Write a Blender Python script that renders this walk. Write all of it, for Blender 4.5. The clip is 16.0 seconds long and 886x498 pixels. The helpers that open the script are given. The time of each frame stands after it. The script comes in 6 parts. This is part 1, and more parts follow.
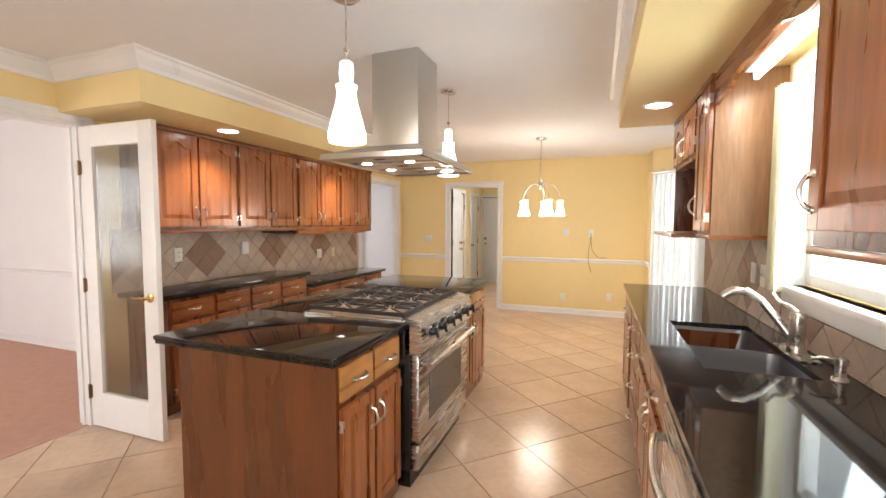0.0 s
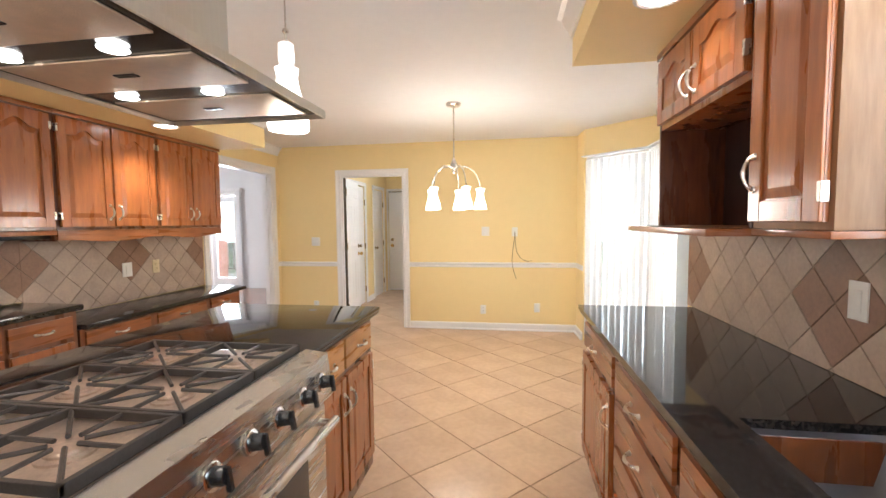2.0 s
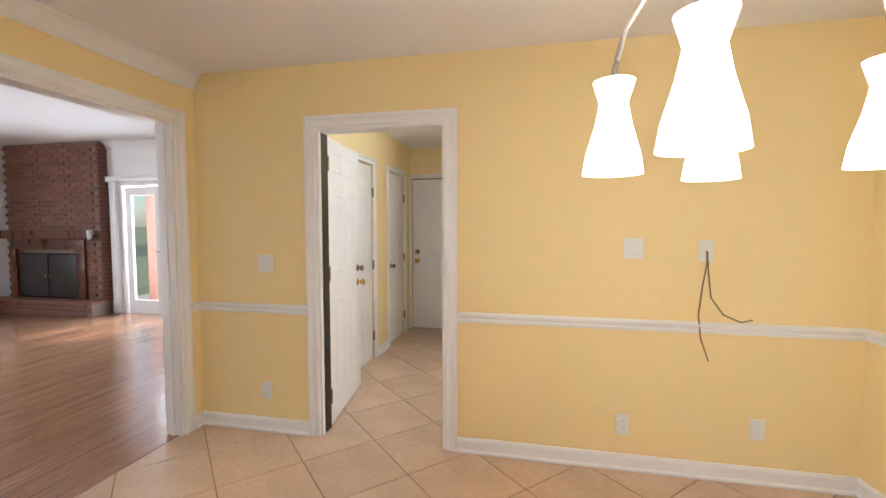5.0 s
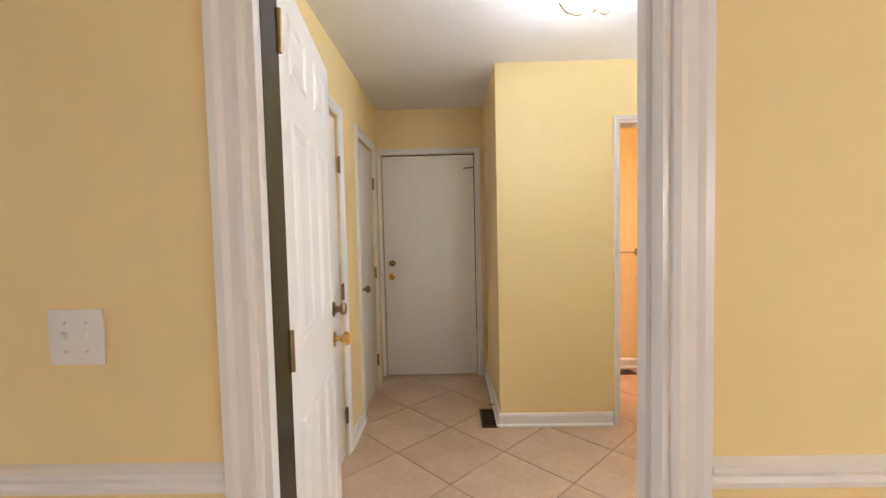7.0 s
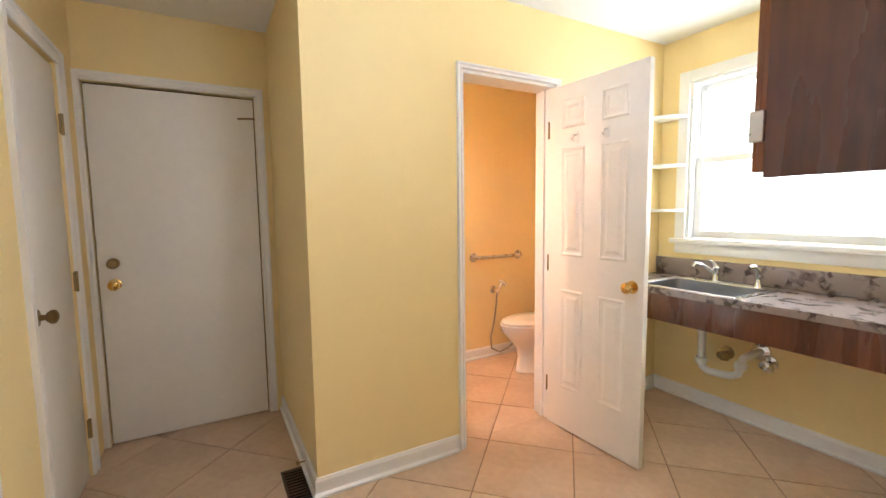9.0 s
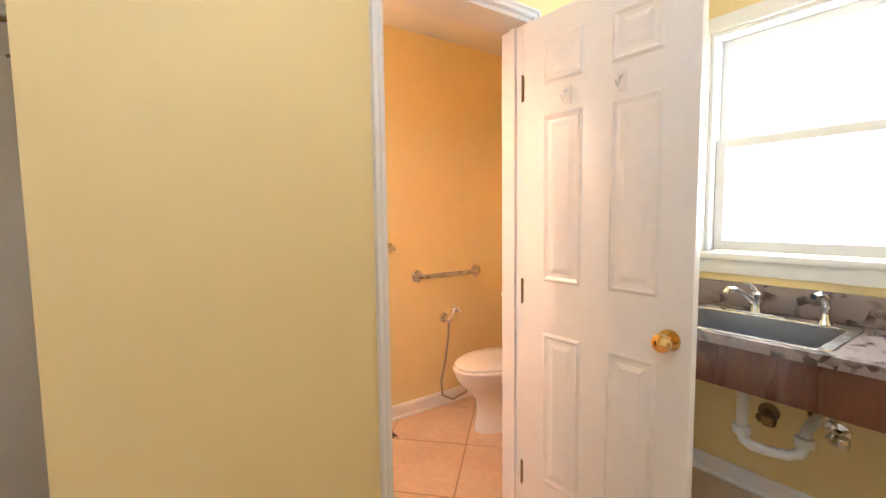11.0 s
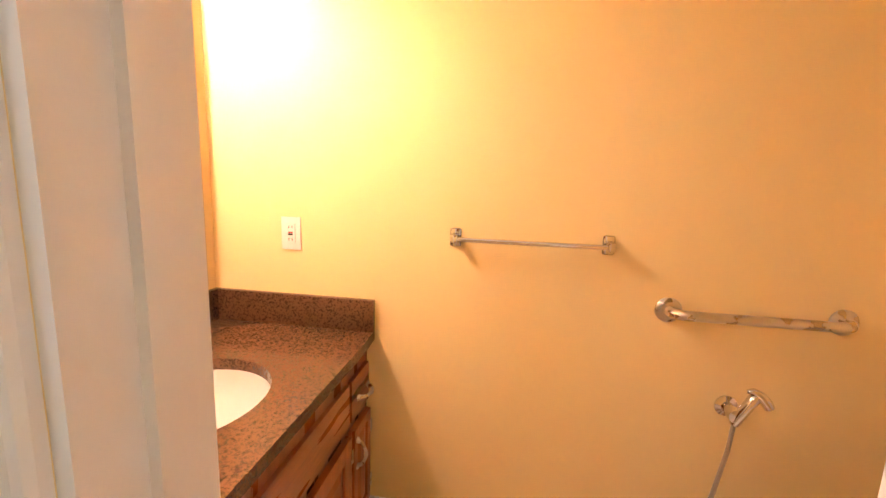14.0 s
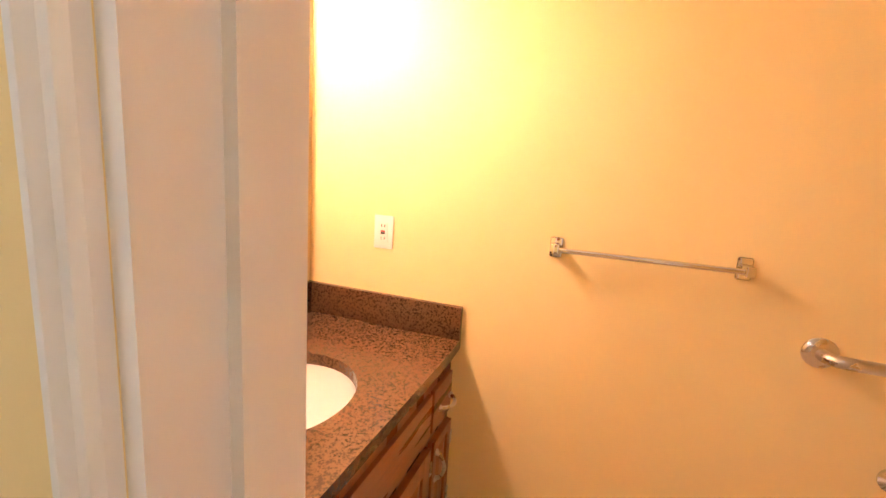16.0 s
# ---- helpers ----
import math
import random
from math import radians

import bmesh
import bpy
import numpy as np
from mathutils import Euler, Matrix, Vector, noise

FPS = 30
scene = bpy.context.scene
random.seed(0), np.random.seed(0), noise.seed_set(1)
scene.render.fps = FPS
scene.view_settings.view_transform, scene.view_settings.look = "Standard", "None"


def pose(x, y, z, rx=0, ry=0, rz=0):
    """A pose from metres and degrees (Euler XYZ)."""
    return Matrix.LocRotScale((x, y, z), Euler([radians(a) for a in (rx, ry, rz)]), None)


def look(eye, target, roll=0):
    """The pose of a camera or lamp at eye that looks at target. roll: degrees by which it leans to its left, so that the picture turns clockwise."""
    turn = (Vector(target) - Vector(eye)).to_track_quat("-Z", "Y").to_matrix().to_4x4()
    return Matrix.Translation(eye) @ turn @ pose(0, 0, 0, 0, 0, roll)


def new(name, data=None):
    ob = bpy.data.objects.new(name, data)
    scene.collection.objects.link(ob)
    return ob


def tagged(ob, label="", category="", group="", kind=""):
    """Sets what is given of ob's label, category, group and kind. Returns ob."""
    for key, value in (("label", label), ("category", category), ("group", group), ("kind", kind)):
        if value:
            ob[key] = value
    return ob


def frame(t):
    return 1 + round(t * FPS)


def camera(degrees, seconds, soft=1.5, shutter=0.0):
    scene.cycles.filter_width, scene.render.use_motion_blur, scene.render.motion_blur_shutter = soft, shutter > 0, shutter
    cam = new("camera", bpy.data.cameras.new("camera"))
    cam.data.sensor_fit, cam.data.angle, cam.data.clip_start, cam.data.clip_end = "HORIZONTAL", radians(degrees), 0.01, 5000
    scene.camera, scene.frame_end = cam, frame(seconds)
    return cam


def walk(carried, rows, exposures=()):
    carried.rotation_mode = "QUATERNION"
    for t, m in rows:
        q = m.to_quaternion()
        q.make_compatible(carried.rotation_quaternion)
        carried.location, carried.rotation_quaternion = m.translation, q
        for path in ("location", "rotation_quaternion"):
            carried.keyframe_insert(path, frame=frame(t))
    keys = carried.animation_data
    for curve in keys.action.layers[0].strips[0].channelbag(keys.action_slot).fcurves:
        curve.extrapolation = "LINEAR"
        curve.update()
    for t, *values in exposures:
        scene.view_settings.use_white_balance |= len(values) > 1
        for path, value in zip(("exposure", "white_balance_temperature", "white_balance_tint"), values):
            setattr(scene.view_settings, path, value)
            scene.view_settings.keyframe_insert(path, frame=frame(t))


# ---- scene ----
cam = camera(92.5, 16.0)
PATH = [
    (0, (0.523, -0.147, 1.444), (-0.165, 1.727, 1.316), 0.2),
    (0.5, (0.521, 0.003, 1.422), (-0.076, 1.907, 1.294), 0.2),
    (1, (0.433, 0.389, 1.434), (-0.054, 2.325, 1.315), 0.5),
    (1.5, (0.398, 0.806, 1.424), (0.004, 2.762, 1.299), 0.2),
    (2, (0.331, 1.279, 1.410), (0.026, 3.251, 1.281), -0.6),
    (2.5, (0.260, 1.801, 1.429), (-0.012, 3.780, 1.320), -0.3),
    (3, (0.219, 2.337, 1.428), (-0.063, 4.314, 1.317), -0.1),
    (3.5, (0.083, 2.846, 1.422), (-0.249, 4.815, 1.307), 0.0),
    (4, (-0.097, 3.325, 1.428), (-0.475, 5.286, 1.313), 0.4),
    (4.2, (-0.165, 3.502, 1.429), (-0.584, 5.454, 1.316), 0.1),
    (6.3, (-1.206, 5.332, 1.383), (-1.492, 7.308, 1.269), -1.2),
    (6.5, (-1.300, 5.502, 1.392), (-1.528, 7.486, 1.280), -1.0),
    (7, (-1.484, 5.881, 1.367), (-1.525, 7.879, 1.267), -1.3),
    (7.5, (-1.535, 6.194, 1.338), (-1.352, 8.185, 1.254), -1.4),
    (8, (-1.549, 6.480, 1.330), (-1.106, 8.425, 1.206), -1.2),
    (8.5, (-1.575, 6.681, 1.333), (-0.821, 8.526, 1.168), -1.2),
    (8.7, (-1.571, 6.728, 1.327), (-0.721, 8.531, 1.150), -1.0),
    (10.8, (-1.078, 7.470, 1.312), (0.104, 9.081, 1.150), -0.8),
    (11, (-0.973, 7.545, 1.302), (0.165, 9.186, 1.143), -0.7),
    (11.5, (-0.677, 7.750, 1.288), (0.287, 9.498, 1.123), -0.7),
    (12, (-0.458, 7.969, 1.307), (0.313, 9.804, 1.115), 0.5),
    (12.5, (-0.253, 8.119, 1.316), (0.263, 10.038, 1.087), 1.7),
    (13, (-0.083, 8.224, 1.304), (0.020, 10.202, 1.031), 1.8),
    (13.5, (-0.069, 8.385, 1.291), (-0.206, 10.361, 1.010), 1.5),
    (14, (-0.064, 8.503, 1.291), (-0.365, 10.453, 0.966), 1.9),
    (14.5, (-0.053, 8.572, 1.278), (-0.476, 10.496, 0.934), 2.8),
    (15, (-0.067, 8.603, 1.305), (-0.552, 10.507, 0.924), 3.1),
    (15.5, (-0.093, 8.598, 1.279), (-0.617, 10.503, 0.944), 4.1),
    (16, (-0.131, 8.580, 1.296), (-0.794, 10.435, 0.950), 3.8),
]
EXPOSURES = [(0, 0.50, 6150, 11), (2.0, 0.60, 5850, 10), (3.0, 0.62, 5800, 10), (4.2, 0.32, 5800, 10), (6.5, 0.36, 6050, 11), (7.5, 0.34, 5900, 11), (8.5, 0.42, 5950, 11), (11.0, 0.24, 6050, 12), (12.5, 0.16, 6200, 14), (16, 0.18, 6300, 16)]
walk(cam, [(t, look(eye, target, roll)) for t, eye, target, roll in PATH], exposures=EXPOSURES)

# ---- world and light ----
world = bpy.data.worlds.new("sky")
scene.world = world
world.use_nodes = True
wt = world.node_tree
sky = wt.nodes.new("ShaderNodeTexSky")
sky.sky_type, sky.sun_disc = "NISHITA", False
sky.sun_elevation, sky.sun_rotation = radians(48), radians(20)
wt.nodes["Background"].inputs[1].default_value = 0.12
wt.links.new(sky.outputs[0], wt.nodes["Background"].inputs[0])
sun = new("sun", bpy.data.lights.new("sun", "SUN"))
sun.data.energy, sun.data.angle, sun.data.color = 3.5, radians(0.5), (1, 0.95, 0.88)
sun.matrix_world = look((2, 12, 14), (0, 0, 0))


def area(name, eye, target, w, h, power, color):
    ob = new(name, bpy.data.lights.new(name, "AREA"))
    ob.data.shape, ob.data.size, ob.data.size_y = "RECTANGLE", w, h
    ob.data.energy, ob.data.color = power, color
    ob.matrix_world = look(eye, target)
    return ob


def bulb(name, at, power, color, radius=0.04):
    ob = new(name, bpy.data.lights.new(name, "POINT"))
    ob.data.energy, ob.data.color, ob.data.shadow_soft_size = power, color, radius
    ob.location = at
    return ob


def downlight(name, at, power, color, angle=120):
    ob = new(name, bpy.data.lights.new(name, "SPOT"))
    ob.data.energy, ob.data.color, ob.data.shadow_soft_size = power, color, 0.05
    ob.data.spot_size, ob.data.spot_blend = radians(angle), 0.6
    ob.matrix_world = look(at, (at[0], at[1] + 0.0001, 0))
    return ob


DAY, WARM, TUNGSTEN = (0.92, 0.96, 1.0), (1.0, 0.86, 0.70), (1.0, 0.62, 0.45)
area("daylight_kitchen_window", (1.62, 1.77, 1.65), (0, 1.77, 1.4), 1.0, 1.05, 26, DAY)
area("daylight_bay_middle", (2.15, 5.1, 1.25), (0, 5.1, 1.1), 1.25, 1.6, 72, DAY)
area("daylight_bay_side", (1.78, 6.4, 1.25), (0.5, 5.2, 1.1), 0.75, 1.6, 34, DAY)
area("daylight_hall_window", (1.46, 7.94, 1.66), (0, 7.94, 1.65), 1.3, 1.05, 40, DAY)
area("daylight_family_doors", (-6.2, 10.4, 1.1), (-6.0, 8, 0.9), 1.3, 1.9, 130, DAY)
# Added fill lamp at a west window that is never in view.
area("fill_family_west", (-9.35, 5.5, 1.5), (-6, 5.5, 1.2), 2.4, 1.4, 130, DAY)
# Added fill lamp outside an unseen, assumed living room window.
area("fill_living_south", (-5.0, -2.5, 1.5), (-5.0, 1, 1.0), 2.6, 1.6, 95, (1.0, 0.95, 0.93))
# Fill lamp added behind the viewpoint; no door is seen there.
area("fill_kitchen_south", (-0.6, -2.6, 1.1), (-0.6, 0, 1.0), 1.7, 2.0, 48, (1.0, 0.96, 0.90))


# ---- materials ----
def mat(name, color, rough=0.5, metal=0.0, var=0.12, scale=6.0, bump=0.0, bscale=60.0, color2=None, coat=0.0, emit=0.0, spec=0.5, stretch=(1, 1, 1), island=0.0, coords="Object"):
    m = bpy.data.materials.new(name)
    m.use_nodes = True
    t = m.node_tree
    n, l = t.nodes, t.links
    b = n["Principled BSDF"]
    b.inputs["Roughness"].default_value, b.inputs["Metallic"].default_value = rough, metal
    b.inputs["Coat Weight"].default_value, b.inputs["Coat Roughness"].default_value = coat, 0.12
    b.inputs["Specular IOR Level"].default_value = spec
    tc = n.new("ShaderNodeTexCoord")
    mp = n.new("ShaderNodeMapping")
    mp.inputs["Scale"].default_value = stretch
    l.new(tc.outputs[coords], mp.inputs[0])
    a = n.new("ShaderNodeTexNoise")
    a.inputs["Scale"].default_value, a.inputs["Detail"].default_value = scale, 6
    c = n.new("ShaderNodeTexNoise")
    c.inputs["Scale"].default_value, c.inputs["Detail"].default_value = scale * 7, 4
    l.new(mp.outputs[0], a.inputs["Vector"]), l.new(mp.outputs[0], c.inputs["Vector"])
    mix = n.new("ShaderNodeMix")
    mix.data_type = "FLOAT"
    mix.inputs[0].default_value = 0.4
    l.new(a.outputs[0], mix.inputs[2]), l.new(c.outputs[0], mix.inputs[3])
    ramp = n.new("ShaderNodeValToRGB")
    ramp.color_ramp.elements[0].position, ramp.color_ramp.elements[1].position = 0.3, 0.72
    dark = color2 or tuple(x * (1 - var) for x in color)
    lite = tuple(min(1, x * (1 + var * 0.6)) for x in color)
    ramp.color_ramp.elements[0].color, ramp.color_ramp.elements[1].color = (*dark, 1), (*lite, 1)
    l.new(mix.outputs[0], ramp.inputs[0])
    out = ramp.outputs[0]
    if island:
        oi = n.new("ShaderNodeObjectInfo")
        hsv = n.new("ShaderNodeHueSaturation")
        mr = n.new("ShaderNodeMapRange")
        mr.inputs["To Min"].default_value, mr.inputs["To Max"].default_value = 1 - island, 1 + island
        l.new(oi.outputs["Random"], mr.inputs["Value"]), l.new(mr.outputs[0], hsv.inputs["Value"])
        l.new(out, hsv.inputs["Color"])
        out = hsv.outputs[0]
    l.new(out, b.inputs["Base Color"])
    rr = n.new("ShaderNodeMapRange")
    rr.inputs["To Min"].default_value, rr.inputs["To Max"].default_value = max(0, rough * 0.8), min(1, rough * 1.2)
    l.new(a.outputs[0], rr.inputs["Value"]), l.new(rr.outputs[0], b.inputs["Roughness"])
    if bump:
        bn = n.new("ShaderNodeTexNoise")
        bn.inputs["Scale"].default_value, bn.inputs["Detail"].default_value = bscale, 3
        l.new(mp.outputs[0], bn.inputs["Vector"])
        bp = n.new("ShaderNodeBump")
        bp.inputs["Strength"].default_value, bp.inputs["Distance"].default_value = bump, 0.004
        l.new(bn.outputs[0], bp.inputs["Height"]), l.new(bp.outputs[0], b.inputs["Normal"])
    if emit:
        b.inputs["Emission Color"].default_value = (*color, 1)
        b.inputs["Emission Strength"].default_value = emit
    return m


def wood(name, dark, lite, stretch=(9, 9, 0.8), rough=0.28, coat=0.35, scale=3.0, island=0.0):
    m = mat(name, lite, rough, 0, 0.2, scale, 0.06, 90, dark, coat, stretch=stretch, island=island)
    t = m.node_tree
    n, l = t.nodes, t.links
    wave = n.new("ShaderNodeTexWave")
    wave.bands_direction = "X"
    wave.inputs["Scale"].default_value, wave.inputs["Distortion"].default_value = 1.1, 7.0
    wave.inputs["Detail"].default_value, wave.inputs["Detail Scale"].default_value = 3, 1.2
    mp = next(x for x in n if x.type == "MAPPING")
    l.new(mp.outputs[0], wave.inputs["Vector"])
    mix = next(x for x in n if x.type == "MIX")
    fine = mix.inputs[3].links[0].from_socket
    add = n.new("ShaderNodeMath")
    add.operation = "MULTIPLY_ADD"
    add.inputs[1].default_value = 0.22
    half = n.new("ShaderNodeMath")
    half.operation = "MULTIPLY"
    half.inputs[1].default_value = 0.78
    l.new(fine, half.inputs[0]), l.new(wave.outputs[1], add.inputs[0]), l.new(half.outputs[0], add.inputs[2])
    l.new(add.outputs[0], mix.inputs[3])
    mix.inputs[0].default_value = 0.5
    return m


def speckle(name, base, flecks, rough, scale, amount=0.6):
    m = mat(name, base, rough, 0, 0.3, 8, spec=0.35)
    t = m.node_tree
    n, l = t.nodes, t.links
    b = n["Principled BSDF"]
    old = b.inputs["Base Color"].links[0].from_socket
    v = n.new("ShaderNodeTexVoronoi")
    v.inputs["Scale"].default_value = scale
    no = n.new("ShaderNodeTexNoise")
    no.inputs["Scale"].default_value, no.inputs["Detail"].default_value = scale * 0.45, 5
    tc = next(x for x in n if x.type == "TEX_COORD")
    l.new(tc.outputs["Object"], v.inputs["Vector"]), l.new(tc.outputs["Object"], no.inputs["Vector"])
    r = n.new("ShaderNodeValToRGB")
    r.color_ramp.elements[0].position, r.color_ramp.elements[1].position = amount - 0.1, amount + 0.05
    mul = n.new("ShaderNodeMath")
    mul.operation = "MULTIPLY_ADD"
    mul.inputs[1].default_value = 0.35
    l.new(v.outputs["Color"], mul.inputs[0]), l.new(no.outputs[0], mul.inputs[2])
    l.new(mul.outputs[0], r.inputs[0])
    mx = n.new("ShaderNodeMix")
    mx.data_type = "RGBA"
    l.new(r.outputs[0], mx.inputs[0]), l.new(old, mx.inputs[6])
    mx.inputs[7].default_value = (*flecks, 1)
    l.new(mx.outputs[2], b.inputs["Base Color"])
    return m


def glassy(name, tint=(0.95, 0.98, 0.97), rough=0.0, through_part=0.92):
    m = bpy.data.materials.new(name)
    m.use_nodes = True
    t = m.node_tree
    n, l = t.nodes, t.links
    n.remove(n["Principled BSDF"])
    g, tr, mx = n.new("ShaderNodeBsdfGlossy"), n.new("ShaderNodeBsdfTransparent"), n.new("ShaderNodeMixShader")
    g.inputs["Roughness"].default_value = rough
    tr.inputs[0].default_value = (*tint, 1)
    mx.inputs[0].default_value = through_part
    l.new(g.outputs[0], mx.inputs[1]), l.new(tr.outputs[0], mx.inputs[2])
    l.new(mx.outputs[0], n["Material Output"].inputs[0])
    return m


def cloth(name, color, pass_part):
    m = bpy.data.materials.new(name)
    m.use_nodes = True
    t = m.node_tree
    n, l = t.nodes, t.links
    b = n["Principled BSDF"]
    b.inputs["Base Color"].default_value = (*color, 1)
    b.inputs["Roughness"].default_value = 0.7
    tl, mx = n.new("ShaderNodeBsdfTranslucent"), n.new("ShaderNodeMixShader")
    tl.inputs[0].default_value = (*color, 1)
    no = n.new("ShaderNodeTexNoise")
    no.inputs["Scale"].default_value = 220
    bp = n.new("ShaderNodeBump")
    bp.inputs["Strength"].default_value = 0.1
    l.new(no.outputs[0], bp.inputs["Height"]), l.new(bp.outputs[0], b.inputs["Normal"])
    mx.inputs[0].default_value = pass_part
    l.new(b.outputs[0], mx.inputs[1]), l.new(tl.outputs[0], mx.inputs[2])
    l.new(mx.outputs[0], n["Material Output"].inputs[0])
    return m


YELLOW = mat("yellow_paint", (0.87, 0.69, 0.34), 0.6, var=0.03, scale=1.5, bump=0.08, bscale=180)
CEIL = mat("white_ceiling_paint", (0.85, 0.84, 0.83), 0.75, var=0.03, scale=2, bump=0.25, bscale=120)
WHITEWALL = mat("white_wall_paint", (0.82, 0.80, 0.78), 0.6, var=0.03, scale=2, bump=0.06, bscale=160)
TRIM = mat("white_gloss_trim", (0.82, 0.80, 0.78), 0.3, var=0.02, scale=4, bump=0.012, bscale=40)
DOORWHITE = mat("white_door_paint", (0.84, 0.81, 0.77), 0.32, var=0.05, scale=3, bump=0.05, bscale=70)
OAK = wood("stained_oak", (0.20, 0.058, 0.014), (0.37, 0.118, 0.029), stretch=(4, 4, 0.5))
OAKFRAME = wood("dark_oak_face_frame", (0.085, 0.024, 0.008), (0.17, 0.050, 0.014), stretch=(4, 4, 0.5))
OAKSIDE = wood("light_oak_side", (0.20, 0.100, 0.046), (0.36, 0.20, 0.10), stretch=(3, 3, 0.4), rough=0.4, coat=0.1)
OAKFLAT = wood("stained_oak_rail", (0.15, 0.044, 0.012), (0.32, 0.105, 0.029), stretch=(0.6, 0.6, 6))
OAKLIGHT = wood("golden_oak", (0.30, 0.12, 0.03), (0.56, 0.27, 0.075), stretch=(0.8, 0.8, 9))
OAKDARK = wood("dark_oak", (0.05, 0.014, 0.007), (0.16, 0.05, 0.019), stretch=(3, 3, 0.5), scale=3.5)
OAKPLAIN = wood("oak_veneer", (0.105, 0.030, 0.009), (0.175, 0.052, 0.015), stretch=(3, 3, 0.4))
# Near-black oak: the shade inside open cabinets is put into the colour.
OAKSHADED = mat("shaded_cabinet_inside", (0.032, 0.010, 0.006), 0.5, var=0.2, scale=4)
FLOORWOOD = wood("pale_floorboards", (0.24, 0.11, 0.055), (0.44, 0.24, 0.14), stretch=(9, 0.6, 1), rough=0.22, island=0.10)
GRANITE = speckle("black_granite", (0.008, 0.007, 0.007), (0.028, 0.023, 0.021), 0.05, 220, 0.74)
BROWNGRANITE = speckle("brown_granite", (0.034, 0.016, 0.009), (0.115, 0.060, 0.030), 0.16, 300, 0.64)
LAMINATE = speckle("marbled_laminate", (0.075, 0.052, 0.045), (0.27, 0.215, 0.20), 0.22, 26, 0.58)
STEEL = mat("brushed_steel", (0.56, 0.54, 0.51), 0.27, 1.0, 0.03, 4, 0.02, 60, stretch=(1, 1, 12))
STEELH = mat("brushed_hood_steel", (0.56, 0.55, 0.52), 0.33, 1.0, 0.08, 4, 0.04, 30, stretch=(30, 30, 1))
SINKSTEEL = mat("satin_sink_steel", (0.33, 0.33, 0.355), 0.32, 1.0, 0.08, 6)
NICKEL = mat("brushed_nickel", (0.62, 0.58, 0.53), 0.28, 1.0, 0.06, 20)
CHROME = mat("chrome", (0.75, 0.75, 0.76), 0.10, 1.0, 0.03, 20)
BRASS = mat("polished_brass", (0.74, 0.50, 0.17), 0.16, 1.0, 0.10, 30)
OLDBRASS = mat("aged_brass", (0.30, 0.21, 0.10), 0.38, 1.0, 0.25, 40)
IRON = mat("cast_iron", (0.045, 0.038, 0.034), 0.42, 0.2, 0.3, 40, 0.2, 120)
BLACK = mat("black_enamel", (0.012, 0.012, 0.013), 0.2, var=0.2, scale=20)
DARKGLASS = mat("oven_glass", (0.045, 0.036, 0.030), 0.08, var=0.15, scale=4)
# Bright tan reflections on the stove top are put into this colour.
BURNERSHINE = mat("burner_tray", (0.58, 0.45, 0.36), 0.34, 0.6, 0.3, 14)
PORCELAIN = mat("white_porcelain", (0.80, 0.78, 0.76), 0.12, var=0.03, scale=4, coat=0.4)
PLASTIC = mat("white_plastic", (0.80, 0.78, 0.74), 0.4, var=0.04, scale=10)
IVORY = mat("ivory_plastic", (0.68, 0.58, 0.36), 0.4, var=0.04, scale=10)
PVC = mat("white_pvc", (0.74, 0.73, 0.70), 0.45, var=0.10, scale=18)
TILE = mat("beige_floor_tile", (0.63, 0.45, 0.31), 0.22, var=0.17, scale=3.2, bump=0.10, bscale=16, island=0.06)
GROUT = mat("floor_grout", (0.26, 0.175, 0.11), 0.85, var=0.2, scale=30)
STONE = mat("tumbled_beige_stone", (0.46, 0.35, 0.27), 0.45, var=0.22, scale=9, bump=0.3, bscale=45, island=0.10)
# Tan base colour paints in the stove's reflection on the filters.
FILTERSHINE = mat("hood_filter_mesh", (0.66, 0.52, 0.39), 0.38, 0.6, 0.15, 30, 0.4, 300)
STONEDARK = mat("tumbled_brown_stone", (0.27, 0.15, 0.095), 0.45, var=0.25, scale=9, bump=0.3, bscale=45, island=0.10)
STONEGROUT = mat("stone_grout", (0.42, 0.32, 0.245), 0.9, var=0.1, scale=40)
CARPET = mat("pink_carpet", (0.62, 0.36, 0.27), 0.95, var=0.14, scale=14, bump=0.8, bscale=420)
BRICK = mat("brown_brick", (0.22, 0.095, 0.06), 0.75, var=0.3, scale=8, bump=0.4, bscale=60, island=0.25)
MORTAR = mat("brick_mortar", (0.24, 0.17, 0.13), 0.9, var=0.15, scale=30)
BRICKOUT = mat("red_outdoor_brick", (0.50, 0.24, 0.18), 0.8, var=0.2, scale=9, bump=0.3, bscale=60)
BLIND = cloth("white_blind_fabric", (0.82, 0.82, 0.81), 0.055)
# The fluorescent tube's yellow light is put into this blind colour.
LAMPTINTBLIND = cloth("lamp_tinted_blind_fabric", (0.82, 0.76, 0.56), 0.15)
FROST = glassy("frosted_reeded_glass", (0.80, 0.80, 0.76), 0.12, 0.72)
PANE = glassy("window_glass")
MIRROR = mat("mirror_silver", (0.88, 0.88, 0.87), 0.02, 1.0, 0.01, 2)
SHADE = mat("lit_white_glass_shade", (1.0, 0.93, 0.82), 0.25, var=0.02, scale=3, emit=2.4)
SHADEDIM = mat("white_glass_neck", (1.0, 0.95, 0.86), 0.25, var=0.02, scale=3, emit=0.9)
GLOW = mat("lit_lamp_lens", (1.0, 0.92, 0.80), 0.4, var=0.02, scale=3, emit=12.0)
TUBEGLOW = mat("lit_fluorescent_tube", (1.0, 0.96, 0.84), 0.4, var=0.02, scale=3, emit=9.0)
WIRE = mat("brown_wire", (0.22, 0.14, 0.06), 0.5, var=0.1, scale=20)
